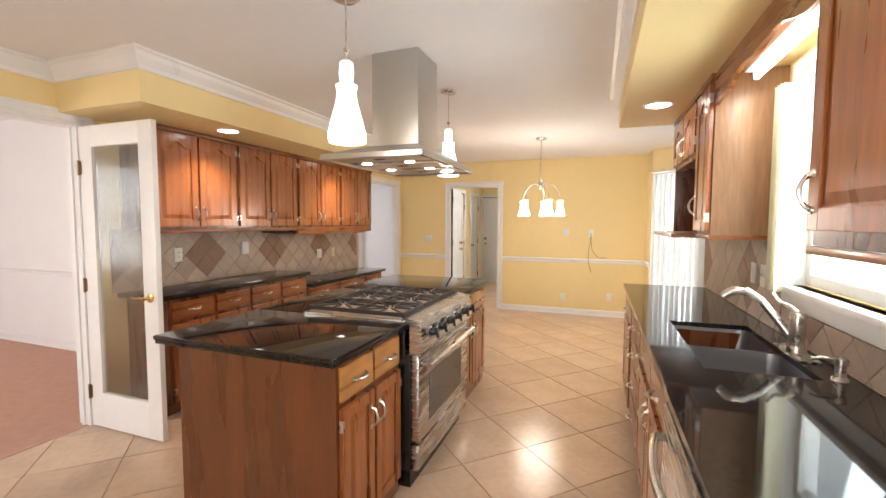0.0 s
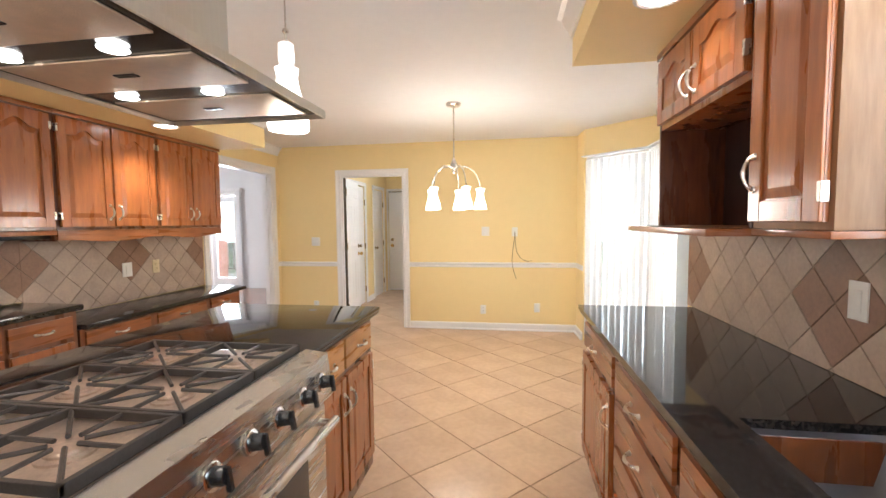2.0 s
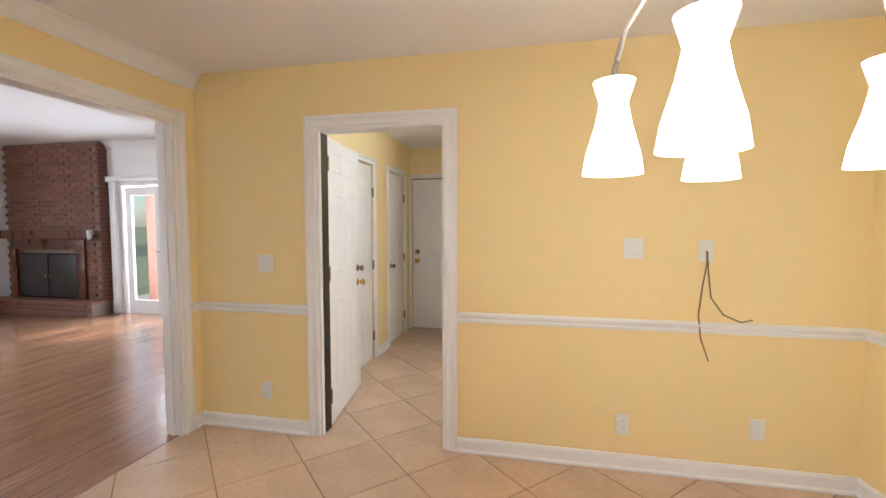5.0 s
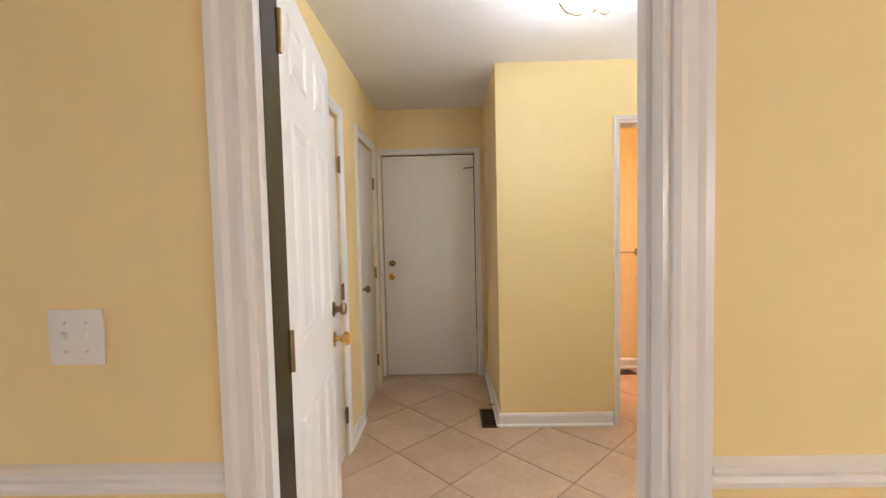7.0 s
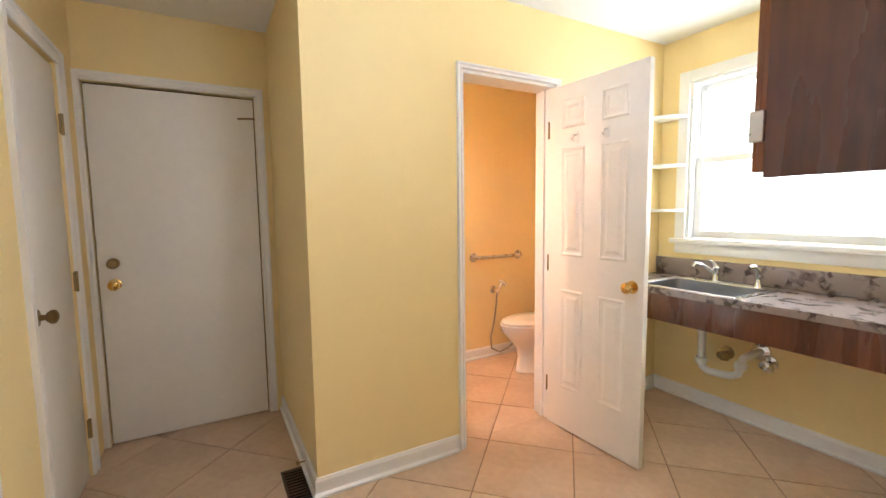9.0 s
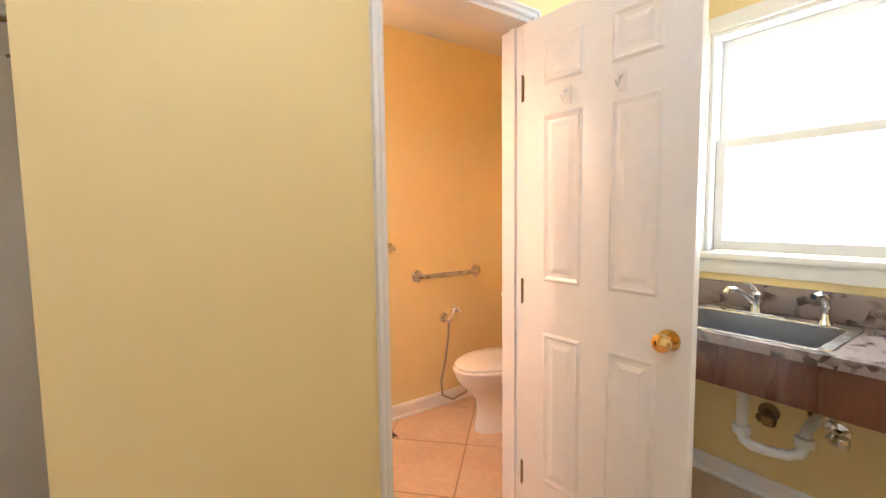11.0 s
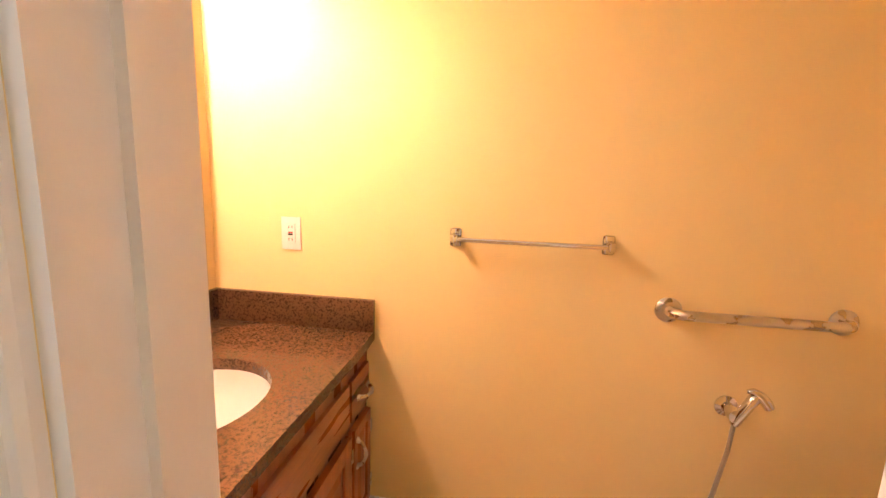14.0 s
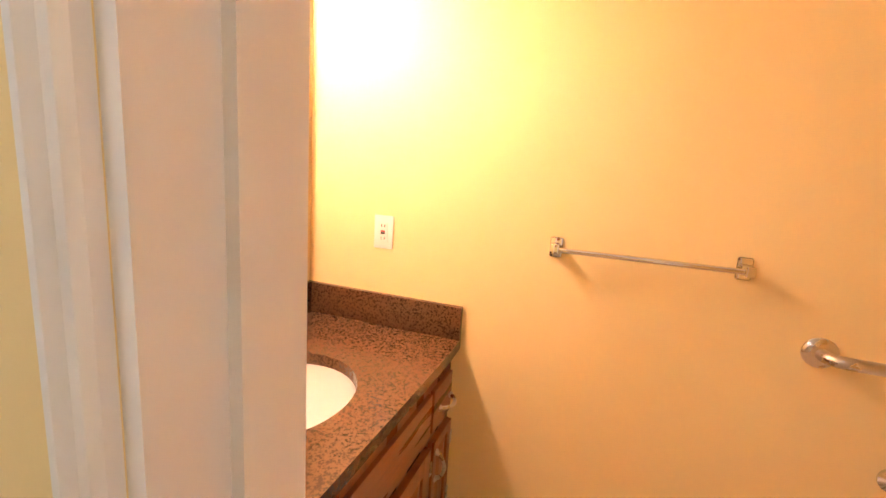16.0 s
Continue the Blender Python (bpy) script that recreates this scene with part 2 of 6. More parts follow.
GRASS = mat("dry_lawn", (0.16, 0.17, 0.07), 0.9, var=0.4, scale=2, bump=0.6, bscale=40)
LEAF = mat("green_leaves", (0.07, 0.12, 0.05), 0.6, var=0.4, scale=8, island=0.2)
BARK = mat("grey_bark", (0.13, 0.10, 0.075), 0.9, var=0.3, scale=12, bump=0.5, bscale=40)
DECK = mat("weathered_deck", (0.42, 0.37, 0.31), 0.8, var=0.25, scale=8, stretch=(1, 6, 1))
VENT = mat("bronze_vent", (0.10, 0.07, 0.045), 0.4, 0.6, 0.2, 20)


# ---- mesh helpers ----
def box(bm, x0, x1, y0, y1, z0, z1, bev=0.0):
    vs = [bm.verts.new((x, y, z)) for x in (x0, x1) for y in (y0, y1) for z in (z0, z1)]
    fs = [bm.faces.new([vs[i] for i in q]) for q in ((0, 1, 3, 2), (4, 6, 7, 5), (0, 4, 5, 1), (2, 3, 7, 6), (0, 2, 6, 4), (1, 5, 7, 3))]
    if bev:
        es = list({e for f in fs for e in f.edges})
        bmesh.ops.bevel(bm, geom=es, offset=bev, segments=2, affect="EDGES", profile=0.6)
    return vs


def tube(bm, pts, r, seg=8, closed=False, cap=True):
    """A round bar along points; r is one radius or one for each point."""
    pts = [Vector(p) for p in pts]
    rs = r if isinstance(r, (list, tuple)) else [r] * len(pts)
    rings, up = [], None
    for i, p in enumerate(pts):
        a = pts[i - 1] if i or closed else p
        b = pts[(i + 1) % len(pts)] if i < len(pts) - 1 or closed else p
        d = (b - a).normalized()
        if up is None:
            up = Vector((0, 0, 1)) if abs(d.z) < 0.9 else Vector((1, 0, 0))
        side = d.cross(up).normalized()
        up = side.cross(d).normalized()
        rings.append([bm.verts.new(p + rs[i] * (math.cos(2 * math.pi * k / seg) * side + math.sin(2 * math.pi * k / seg) * up)) for k in range(seg)])
    n = len(rings)
    for i in range(n if closed else n - 1):
        a, b = rings[i], rings[(i + 1) % n]
        for k in range(seg):
            bm.faces.new((a[k], a[(k + 1) % seg], b[(k + 1) % seg], b[k]))
    if cap and not closed:
        bm.faces.new(rings[0][::-1]), bm.faces.new(rings[-1])


def lathe(bm, profile, at=(0, 0, 0), seg=24, axis="z", squash=1.0):
    """Turns (radius, height) pairs about an axis."""
    rings = []
    for r, h in profile:
        ring = []
        for k in range(seg):
            a = 2 * math.pi * k / seg
            p = (r * math.cos(a), r * math.sin(a) * squash, h)
            if axis == "y":
                p = (p[0], h, p[1])
            elif axis == "x":
                p = (h, p[0], p[1])
            ring.append(bm.verts.new((at[0] + p[0], at[1] + p[1], at[2] + p[2])))
        rings.append(ring)
    for a, b in zip(rings, rings[1:]):
        for k in range(seg):
            bm.faces.new((a[k], a[(k + 1) % seg], b[(k + 1) % seg], b[k]))
    for ring in (rings[0][::-1], rings[-1]):
        if profile[rings.index(ring) if ring in rings else 0][0] > 1e-4:
            bm.faces.new(ring)


def prism(bm, poly, depth0, depth1, axis="y"):
    """A polygon of (u, v) drawn out along an axis between two depths."""
    def put(u, v, d):
        return {"y": (u, d, v), "x": (d, u, v), "z": (u, v, d)}[axis]
    a = [bm.verts.new(put(u, v, depth0)) for u, v in poly]
    b = [bm.verts.new(put(u, v, depth1)) for u, v in poly]
    bm.faces.new(a), bm.faces.new(b[::-1])
    for i in range(len(poly)):
        j = (i + 1) % len(poly)
        bm.faces.new((a[i], b[i], b[j], a[j]))


def to_mesh(bm, name, material, smooth=False):
    bmesh.ops.recalc_face_normals(bm, faces=bm.faces)
    me = bpy.data.meshes.new(name)
    bm.to_mesh(me)
    bm.free()
    me.materials.append(material)
    if smooth:
        me.polygons.foreach_set("use_smooth", [True] * len(me.polygons))
        me.set_sharp_from_angle(angle=radians(42))
    return me


def part(name, bm, material, parent=None, label="", smooth=False):
    ob = new(name, to_mesh(bm, name, material, smooth))
    ob.parent = parent
    return tagged(ob, label)


def thing(name, m, label, category, group=""):
    ob = new(name)
    ob.empty_display_size = 0.1
    ob.matrix_world = m
    return tagged(ob, label, category, group)


def boxpart(name, dims, material, parent=None, bev=0.0, label=""):
    bm = bmesh.new()
    box(bm, *dims, bev)
    return part(name, bm, material, parent, label, smooth=bev > 0)


def structure(ob, label="", category=""):
    return tagged(ob, label, category, kind="structure")


# ---- walls, floors, ceilings ----
def wall(name, p0, p1, thick, z0, z1, material, holes=(), label="", category="wall"):
    """A wall whose room face runs from p0 to p1; it is thick to the right of that way. holes: (start, end, bottom, top) along it."""
    p0, p1 = Vector((*p0, 0)), Vector((*p1, 0))
    d = (p1 - p0)
    length = d.length
    cuts = sorted({0.0, length, *[h[0] for h in holes], *[h[1] for h in holes]})
    bm = bmesh.new()
    for a, b in zip(cuts, cuts[1:]):
        mid = (a + b) / 2
        spans = [(z0, z1)]
        for h in holes:
            if h[0] < mid < h[1]:
                spans = [s for lo, hi in spans for s in ((lo, min(hi, h[2])), (max(lo, h[3]), hi)) if s[1] - s[0] > 1e-4]
        for lo, hi in spans:
            box(bm, a, b, -thick, 0, lo, hi)
    bmesh.ops.remove_doubles(bm, verts=bm.verts, dist=1e-5)
    ob = part(name, bm, material)
    ob.matrix_world = pose(p0.x, p0.y, 0, 0, 0, math.degrees(math.atan2(d.y, d.x)))
    return structure(ob, label, category)


H = 2.44
WEST, NORTH, EAST = -2.80, 6.75, 1.36
wall("wall_west", (WEST, -2.2), (WEST, NORTH), -0.12, 0, 2.75, YELLOW, [(2.3, 3.94, 0, 2.09), (7.53, 8.77, 0, 2.08)], "yellow painted kitchen wall with two wide openings")
wall("wall_north", (-2.92, NORTH), (1.32, NORTH), -0.12, 0, 2.75, YELLOW, [(1.029, 1.881, 0, 2.035)], "yellow painted dining wall with a doorway")
wall("wall_east_kitchen", (EAST, -2.2), (EAST, 3.9), 0.14, 0, 2.5, YELLOW, [(3.52, 4.44, 1.16, 2.12)], "yellow kitchen wall with a window over the sink")
# Unseen wall; its empty opening only lets the south fill lamp through.
wall("wall_south", (-2.8, -2.2), (1.5, -2.2), 0.12, 0, 2.5, YELLOW, [(1.3, 3.1, 0, 2.08)], "unseen yellow wall behind with an opening added for fill light")
wall("wall_north_return", (1.19, 6.38), (1.17, NORTH), 0.14, 0, 2.5, YELLOW, (), "yellow wall return beside the bay")
BAY = [(1.36, 3.9), (1.80, 4.42), (1.80, 5.80), (1.19, 6.38)]
for i, (a, b) in enumerate(zip(BAY, BAY[1:])):
    long = (Vector(b) - Vector(a)).length
    wall(f"wall_bay_{i + 1}", a, b, 0.12, 0, 2.5, YELLOW, [(0.09, long - 0.09, 0.42, 2.06)], "yellow bay wall with a tall window behind blinds")
HW, HE, HN, BY = -2.14, 1.28, 8.73, 9.892
wall("wall_hall_west", (HW, 6.87), (HW, 9.755), -0.12, 0, 2.5, YELLOW, [(0.75, 1.51, 0, 2.03), (2.01, 2.60, 0, 2.03)], "yellow hall wall with two closet doors")
wall("wall_hall_back", (-2.26, 9.755), (-1.176, 9.755), -0.14, 0, 2.5, YELLOW, [(0.15, 0.995, 0, 2.035)], "yellow hall end wall around the back door")
wall("wall_bath_front", (-1.176, HN), (HE, HN), -0.148, 0, 2.5, YELLOW, [(0.800, 1.448, 0, 2.045)], "pale yellow wall with the bathroom doorway")
wall("wall_bath_west", (-1.176, 8.87), (-1.176, 10.05), 0.046, 0, 2.5, YELLOW, (), "yellow bathroom side wall")
wall("wall_bath_back", (-1.13, BY), (HE, BY), -0.115, 0, 2.5, YELLOW, (), "yellow bathroom back wall")
wall("wall_hall_east", (HE, 6.87), (HE, 10.05), 0.14, 0, 2.5, YELLOW, [(0.48, 1.66, 1.11, 2.14)], "yellow utility wall with a window")
# living room and family room
wall("wall_living_north", (-7.2, 2.8), (-2.92, 2.8), -0.12, 0, 2.7, WHITEWALL, (), "white living room wall")
wall("wall_living_west", (-7.2, -2.2), (-7.2, 2.8), -0.12, 0, 2.7, WHITEWALL, (), "white living room wall")
# The window hole is out of view, made to admit the fill.
wall("wall_living_south", (-7.2, -2.2), (-2.8, -2.2), 0.12, 0, 2.7, WHITEWALL, [(0.9, 3.5, 0.7, 2.3)], "white living room wall with an unseen window added for light")
FY = 9.75
wall("wall_family_north", (-9.2, FY), (-2.92, FY), -0.14, 0, 2.75, WHITEWALL, [(2.35, 3.72, 0, 2.03)], "white family room wall with glazed doors")
# West window hole is invented to let the family room fill in.
wall("wall_family_west", (-9.2, 2.92), (-9.2, FY), -0.12, 0, 2.75, WHITEWALL, [(1.4, 3.8, 0.8, 2.2)], "white family room wall with an unseen window added for light")
wall("wall_family_east", (-2.92, 2.92), (-2.92, FY), 0.006, 0, 2.75, WHITEWALL, [(2.41, 3.65, 0, 2.08)], "white inner face of the family room wall")


def slab(name, x0, x1, y0, y1, z0, z1, material, label, category):
    return structure(boxpart(name, (x0, x1, y0, y1, z0, z1), material, None, 0, label), "", category)


slab("ceiling_kitchen", -2.92, 1.95, -2.3, 6.80, H, H + 0.1, CEIL, "white textured kitchen and dining ceiling", "ceiling")
slab("ceiling_hall", -2.3, 1.45, 6.80, 10.1, H, H + 0.1, CEIL, "white hall ceiling", "ceiling")
slab("ceiling_living", -7.3, -2.92, -2.3, 2.86, 2.6, 2.7, CEIL, "white living room ceiling", "ceiling")
slab("ceiling_family", -9.3, -2.92, 2.86, 9.9, 2.72, 2.82, CEIL, "white family room ceiling", "ceiling")
slab("floor_living", -7.3, -2.83, -2.3, 2.86, -0.1, 0.004, CARPET, "pink cut-pile living room carpet", "carpet")
ground = slab("ground", -300, 300, -300, 300, -0.5, -0.14, GRASS, "dry lawn round the house", "ground")

# Emissive planes added outdoors so the windows burn out to white.
WHITEOUT = mat("glowing_white_backdrop", (0.97, 0.985, 1.0), 1.0, var=0.01, scale=0.3, emit=1.4)
structure(boxpart("backdrop_east", (3.4, 3.45, -3.0, 11.5, -0.13, 5.0), WHITEOUT, None, 0, "glowing white backdrop standing in for the overexposed outdoors"), "", "backdrop")
structure(boxpart("backdrop_north", (-30.0, 20.0, 34.0, 34.1, -0.13, 14.0), WHITEOUT, None, 0, "glowing white backdrop standing in for the overexposed outdoors"), "", "backdrop")

# soffits over the cabinets
structure(boxpart("soffit_west", (WEST, -2.02, 1.62, 5.165, 2.145, H), YELLOW, None, 0, "yellow soffit over the wall cabinets"), "", "soffit")
structure(boxpart("soffit_east", (0.655, EAST, -2.2, 3.58, 2.195, H), YELLOW, None, 0, "yellow soffit over the sink wall"), "", "soffit")


def run_trim(name, pts, profile, material, label, category="trim"):
    """A moulding swept along points on a wall; profile: (out from the wall, height). The wall is to the right of the way."""
    bm = bmesh.new()
    pts = [Vector((*p, 0)) for p in pts]
    rows = []
    for i, p in enumerate(pts):
        ds = []
        if i:
            ds.append((p - pts[i - 1]).normalized())
        if i < len(pts) - 1:
            ds.append((pts[i + 1] - p).normalized())
        ns = [Vector((-d.y, d.x, 0)) for d in ds]
        nn = sum(ns, Vector()).normalized()
        k = 1 / max(0.3, nn.dot(ns[0]))
        rows.append([bm.verts.new(p + nn * o * k + Vector((0, 0, h))) for o, h in profile])
    for a, b in zip(rows, rows[1:]):
        for k in range(len(profile)):
            j = (k + 1) % len(profile)
            bm.faces.new((a[k], a[j], b[j], b[k]))
    bm.faces.new(rows[0][::-1]), bm.faces.new(rows[-1])
    return structure(part(name, bm, material, None, label), "", category)


CROWN = [(0.0, H - 0.11), (0.012, H - 0.11), (0.016, H - 0.085), (0.045, H - 0.045), (0.055, H - 0.022), (0.075, H - 0.012), (0.075, H - 0.001), (0.0, H - 0.001)]
BASE = [(0.0, 0.001), (0.026, 0.001), (0.026, 0.012), (0.014, 0.022), (0.014, 0.075), (0.008, 0.09), (0.0, 0.092)]
RAIL = [(0.0, 0.815), (0.012, 0.818), (0.016, 0.832), (0.010, 0.842), (0.024, 0.858), (0.024, 0.868), (0.012, 0.876), (0.0, 0.88)]
run_trim("crown_west_soffit", [(-2.02, 5.165), (-2.02, 1.62), (WEST, 1.62), (WEST, -2.2)][::-1], [(-o, h) for o, h in CROWN], TRIM, "white crown moulding along the soffit")
run_trim("crown_west", [(WEST, NORTH), (WEST, 5.165), (-2.02, 5.165)], CROWN, TRIM, "white crown moulding")
run_trim("crown_east_soffit", [(0.655, -2.2), (0.655, 3.58)], CROWN, TRIM, "white crown moulding along the sink soffit")
run_trim("baseboard_north_1", [(-1.968, NORTH), (WEST, NORTH), (WEST, 6.66)], BASE, TRIM, "white baseboard", "baseboard")
run_trim("baseboard_north_2", [(1.19, 6.38), (1.17, NORTH), (-0.962, NORTH)], BASE, TRIM, "white baseboard", "baseboard")
run_trim("chair_rail_1", [(-1.968, NORTH), (WEST, NORTH), (WEST, 6.66)], RAIL, TRIM, "white chair rail", "chair rail")
run_trim("chair_rail_2", [(1.19, 6.38), (1.17, NORTH), (-0.962, NORTH)], RAIL, TRIM, "white chair rail", "chair rail")
run_trim("baseboard_hall_1", [(-0.414, HN), (-1.176, HN), (-1.176, 9.755)], BASE, TRIM, "white baseboard", "baseboard")
run_trim("baseboard_hall_2", [(HE, 6.87), (HE, HN), (0.298, HN)], BASE, TRIM, "white baseboard", "baseboard")
run_trim("baseboard_hall_3", [(HW, 8.82), (HW, 8.45)], BASE, TRIM, "white baseboard", "baseboard")
run_trim("baseboard_bath", [(HE, BY), (-0.54, BY)], BASE, TRIM, "white bathroom baseboard", "baseboard")
run_trim("baseboard_living", [(-2.92, 2.8), (-7.2, 2.8)], BASE, TRIM, "white baseboard", "baseboard")
run_trim("chair_rail_living", [(-2.92, 2.8), (-7.2, 2.8)], RAIL, TRIM, "white chair rail", "chair rail")
run_trim("crown_family", [(-2.92, FY), (-9.2, FY)], [(o, h + 0.28) for o, h in CROWN], TRIM, "white crown moulding")


def casing(name, m, w, h, label, sill=False, cw=0.075, both=0.0, near_stop=True):
    """Moulded casing round an opening w wide and h high, in front of the wall plane (local -y is the room)."""
    root = thing(name, m, label, "door casing")
    tagged(root, kind="structure")
    k = cw / 0.075
    prof = [(0.0, 0.0), (0.0, 0.010), (0.012 * k, 0.016), (0.026 * k, 0.012), (0.045 * k, 0.014), (0.058 * k, 0.021), (cw, 0.021), (cw, 0.0)]
    for side, depth, sign in ((0, 0.0, -1), (1, both, 1)):
        if side and not both:
            continue
        for nm, a, b, flip in (("side_casing", (0, 0), (0, h), -1), ("side_casing", (w, 0), (w, h), 1)):
            bm = bmesh.new()
            lo = [bm.verts.new((a[0] + flip * o, depth + sign * t, 0.001)) for o, t in prof]
            hi = [bm.verts.new((a[0] + flip * o, depth + sign * t, h + o)) for o, t in prof]
            for k in range(len(prof)):
                j = (k + 1) % len(prof)
                bm.faces.new((lo[k], lo[j], hi[j], hi[k]))
            bm.faces.new(lo[::-1]), bm.faces.new(hi)
            part(nm, bm, TRIM, root)
        bm = bmesh.new()
        lo = [bm.verts.new((-o, depth + sign * t, h + o)) for o, t in prof]
        hi = [bm.verts.new((w + o, depth + sign * t, h + o)) for o, t in prof]
        for k in range(len(prof)):
            j = (k + 1) % len(prof)
            bm.faces.new((lo[k], lo[j], hi[j], hi[k]))
        bm.faces.new(lo[::-1]), bm.faces.new(hi)
        part("head_casing", bm, TRIM, root)
    if both:
        for nm, d in (("jamb", (-0.0005, 0.016, 0.001, both - 0.001, 0.001, h)), ("jamb", (w - 0.016, w + 0.0005, 0.001, both - 0.001, 0.001, h)), ("head_jamb", (0.016, w - 0.016, 0.001, both - 0.001, h - 0.016, h + 0.0005))):
            boxpart(nm, d, TRIM, root)
        for nm, d in (("stop", (0.016, 0.028, both * 0.42, both * 0.62, 0.001, h - 0.016)), ("stop", (w - 0.028, w - 0.016, both * 0.42, both * 0.62, 0.001, h - 0.016))):
            if near_stop or d[0] > 0.1:
                boxpart(nm, d, TRIM, root)
    return root


casing("door_casing", pose(-1.891, NORTH, 0), 0.852, 2.035, "white moulded casing round the hall doorway", both=0.12, near_stop=False)
casing("door_casing", pose(-0.376, HN, 0), 0.648, 2.045, "white moulded casing round the bathroom doorway", both=0.148, cw=0.030)
casing("door_casing", pose(-2.11, 9.755, 0), 0.845, 2.035, "white casing round the back door", cw=0.05)
casing("door_casing", pose(HW, 7.62, 0, 0, 0, 90), 0.76, 2.03, "white casing round a closet door", cw=0.06)
casing("door_casing", pose(HW, 8.88, 0, 0, 0, 90), 0.59, 2.03, "white casing round a closet door", cw=0.06)
casing("door_casing", pose(WEST, 5.33, 0, 0, 0, 90), 1.24, 2.08, "white casing round the family room opening", both=0.12, cw=0.08)
casing("door_casing", pose(WEST, 0.10, 0, 0, 0, 90), 1.64, 2.09, "white casing round the living room opening", both=0.12, cw=0.08)


# ---- doors ----
def hinge(parent, x, y, z, material=OLDBRASS):
    bm = bmesh.new()
    wide = 0.020 if x >= 0 else 0.003
    box(bm, x - wide, x + wide, y - 0.002, y + 0.002, z - 0.045, z + 0.045)
    tube(bm, [(x, y - 0.006, z - 0.05), (x, y - 0.006, z + 0.05)], 0.007 if x >= 0 else 0.004, 8)
    return part("hinge", bm, material, parent, "aged brass butt hinge")


def knob(parent, x, z, y, sign, material=BRASS, r=0.028):
    bm = bmesh.new()
    lathe(bm, [(0.032, 0), (0.032, 0.005), (0.012, 0.008), (0.011, 0.026), (0.020, 0.032), (r, 0.044), (r * 0.95, 0.056), (r * 0.5, 0.064), (0.0, 0.066)], seg=20, axis="y")
    bmesh.ops.scale(bm, vec=(1, sign, 1), verts=bm.verts)
    bmesh.ops.translate(bm, vec=(x, y, z), verts=bm.verts)
    return part("door_knob", bm, material, parent, "", True)


def six_panel(name, m, w, h, label, panels=True, material=DOORWHITE, knob_x=None, knob_material=BRASS, bolt=False, hinges=(), t=0.035):
    """A door leaf; local x runs from one edge, -y is its front."""
    root = thing(name, m, label, "door")
    tagged(root, kind="structure")
    bm = bmesh.new()
    box(bm, 0, w, 0, t, 0.008, h, 0.002)
    part("leaf", bm, material, root, "", True)
    s, mid = w * 0.155, w * 0.165
    pw = (w - 2 * s - mid) / 2
    rows = [(0.26, 0.855), (1.05, 1.66), (1.77, 1.93)] if panels else []
    for z0, z1 in rows:
        for x0 in (s, s + pw + mid):
            for y, sg in ((0.0, -1), (t, 1)):
                bm = bmesh.new()
                rings = []
                for inset, out in ((0.0, 0.0005), (0.010, 0.006), (0.022, 0.001), (0.034, 0.001), (0.052, 0.006)):
                    rings.append([bm.verts.new((x, y + sg * out, z)) for x, z in ((x0 + inset, z0 + inset), (x0 + pw - inset, z0 + inset), (x0 + pw - inset, z1 - inset), (x0 + inset, z1 - inset))])
                for a, b in zip(rings, rings[1:]):
                    for k in range(4):
                        bm.faces.new((a[k], a[(k + 1) % 4], b[(k + 1) % 4], b[k]))
                bm.faces.new(rings[-1])
                part("panel", bm, material, root)
    if knob_x is not None:
        knob(root, knob_x, 0.93, -0.001, -1, knob_material), knob(root, knob_x, 0.93, t + 0.001, 1, knob_material)
        if bolt:
            bm = bmesh.new()
            lathe(bm, [(0.030, 0), (0.030, -0.006), (0.014, -0.012), (0.012, -0.026), (0.022, -0.032), (0.026, -0.044), (0.020, -0.052), (0.0, -0.054)], (knob_x, -0.001, 1.05), 18, "y")
            part("deadbolt", bm, OLDBRASS, root, "dark aged brass deadbolt knob", True)
    for hx, hy, hz in hinges:
        hinge(root, hx, hy, hz)
    return root


# Black strip added on the jamb to paint the shadowed hinge gap.
structure(boxpart("hinge_gap_shade", (-1.8748, -1.8730, 6.783, 6.872, 0.003, 2.015), BLACK, None, 0, "black strip standing in for the shaded gap at the hall door hinges"), "", "gasket")
# open hall door, swung back against the closet wall
six_panel("door_hall", pose(-1.882, 6.876, 0, 0, 0, 97), 0.765, 2.015, "white six-panel hall door standing open", knob_x=0.69, bolt=True, hinges=[(0.0, -0.004, z) for z in (0.22, 1.08, 1.83)])
six_panel("door_closet", pose(HW - 0.012, 7.628, 0, 0, 0, 90), 0.744, 2.015, "white six-panel closet door, closed", hinges=[(0.752, -0.012, z) for z in (0.25, 1.0, 1.75)])
six_panel("door_closet", pose(HW - 0.012, 8.888, 0, 0, 0, 90), 0.574, 2.015, "narrow white flush closet door, closed", panels=False, knob_x=0.07, knob_material=OLDBRASS, hinges=[(0.582, -0.012, z) for z in (0.25, 1.0, 1.75)])
# Black sheet as large as the opening, just behind the closed leaf.
black_sheet = boxpart("weatherstrip", (-2.112, -1.263, 9.802, 9.806, 0.002, 2.036), BLACK)
structure(black_sheet, "black sheet across the opening behind the back door", "weatherstrip")
back = six_panel("door_back", pose(-2.103, 9.765, 0), 0.831, 2.022, "white flush steel back door, closed", panels=False, knob_x=0.07, bolt=True)
bm = bmesh.new()
tube(bm, [(0.74, -0.006, 1.90), (0.80, -0.012, 1.905), (0.85, -0.012, 1.905)], 0.006)
part("door_chain", bm, OLDBRASS, back, "small brass latch")
bath_door = six_panel("door_bath", pose(0.233, 8.729, 0, 0, 0, -87), 0.622, 2.015, "white six-panel bathroom door standing open into the hall", knob_x=0.562, hinges=[(-0.006, 0.004, z) for z in (0.25, 1.0, 1.78)])
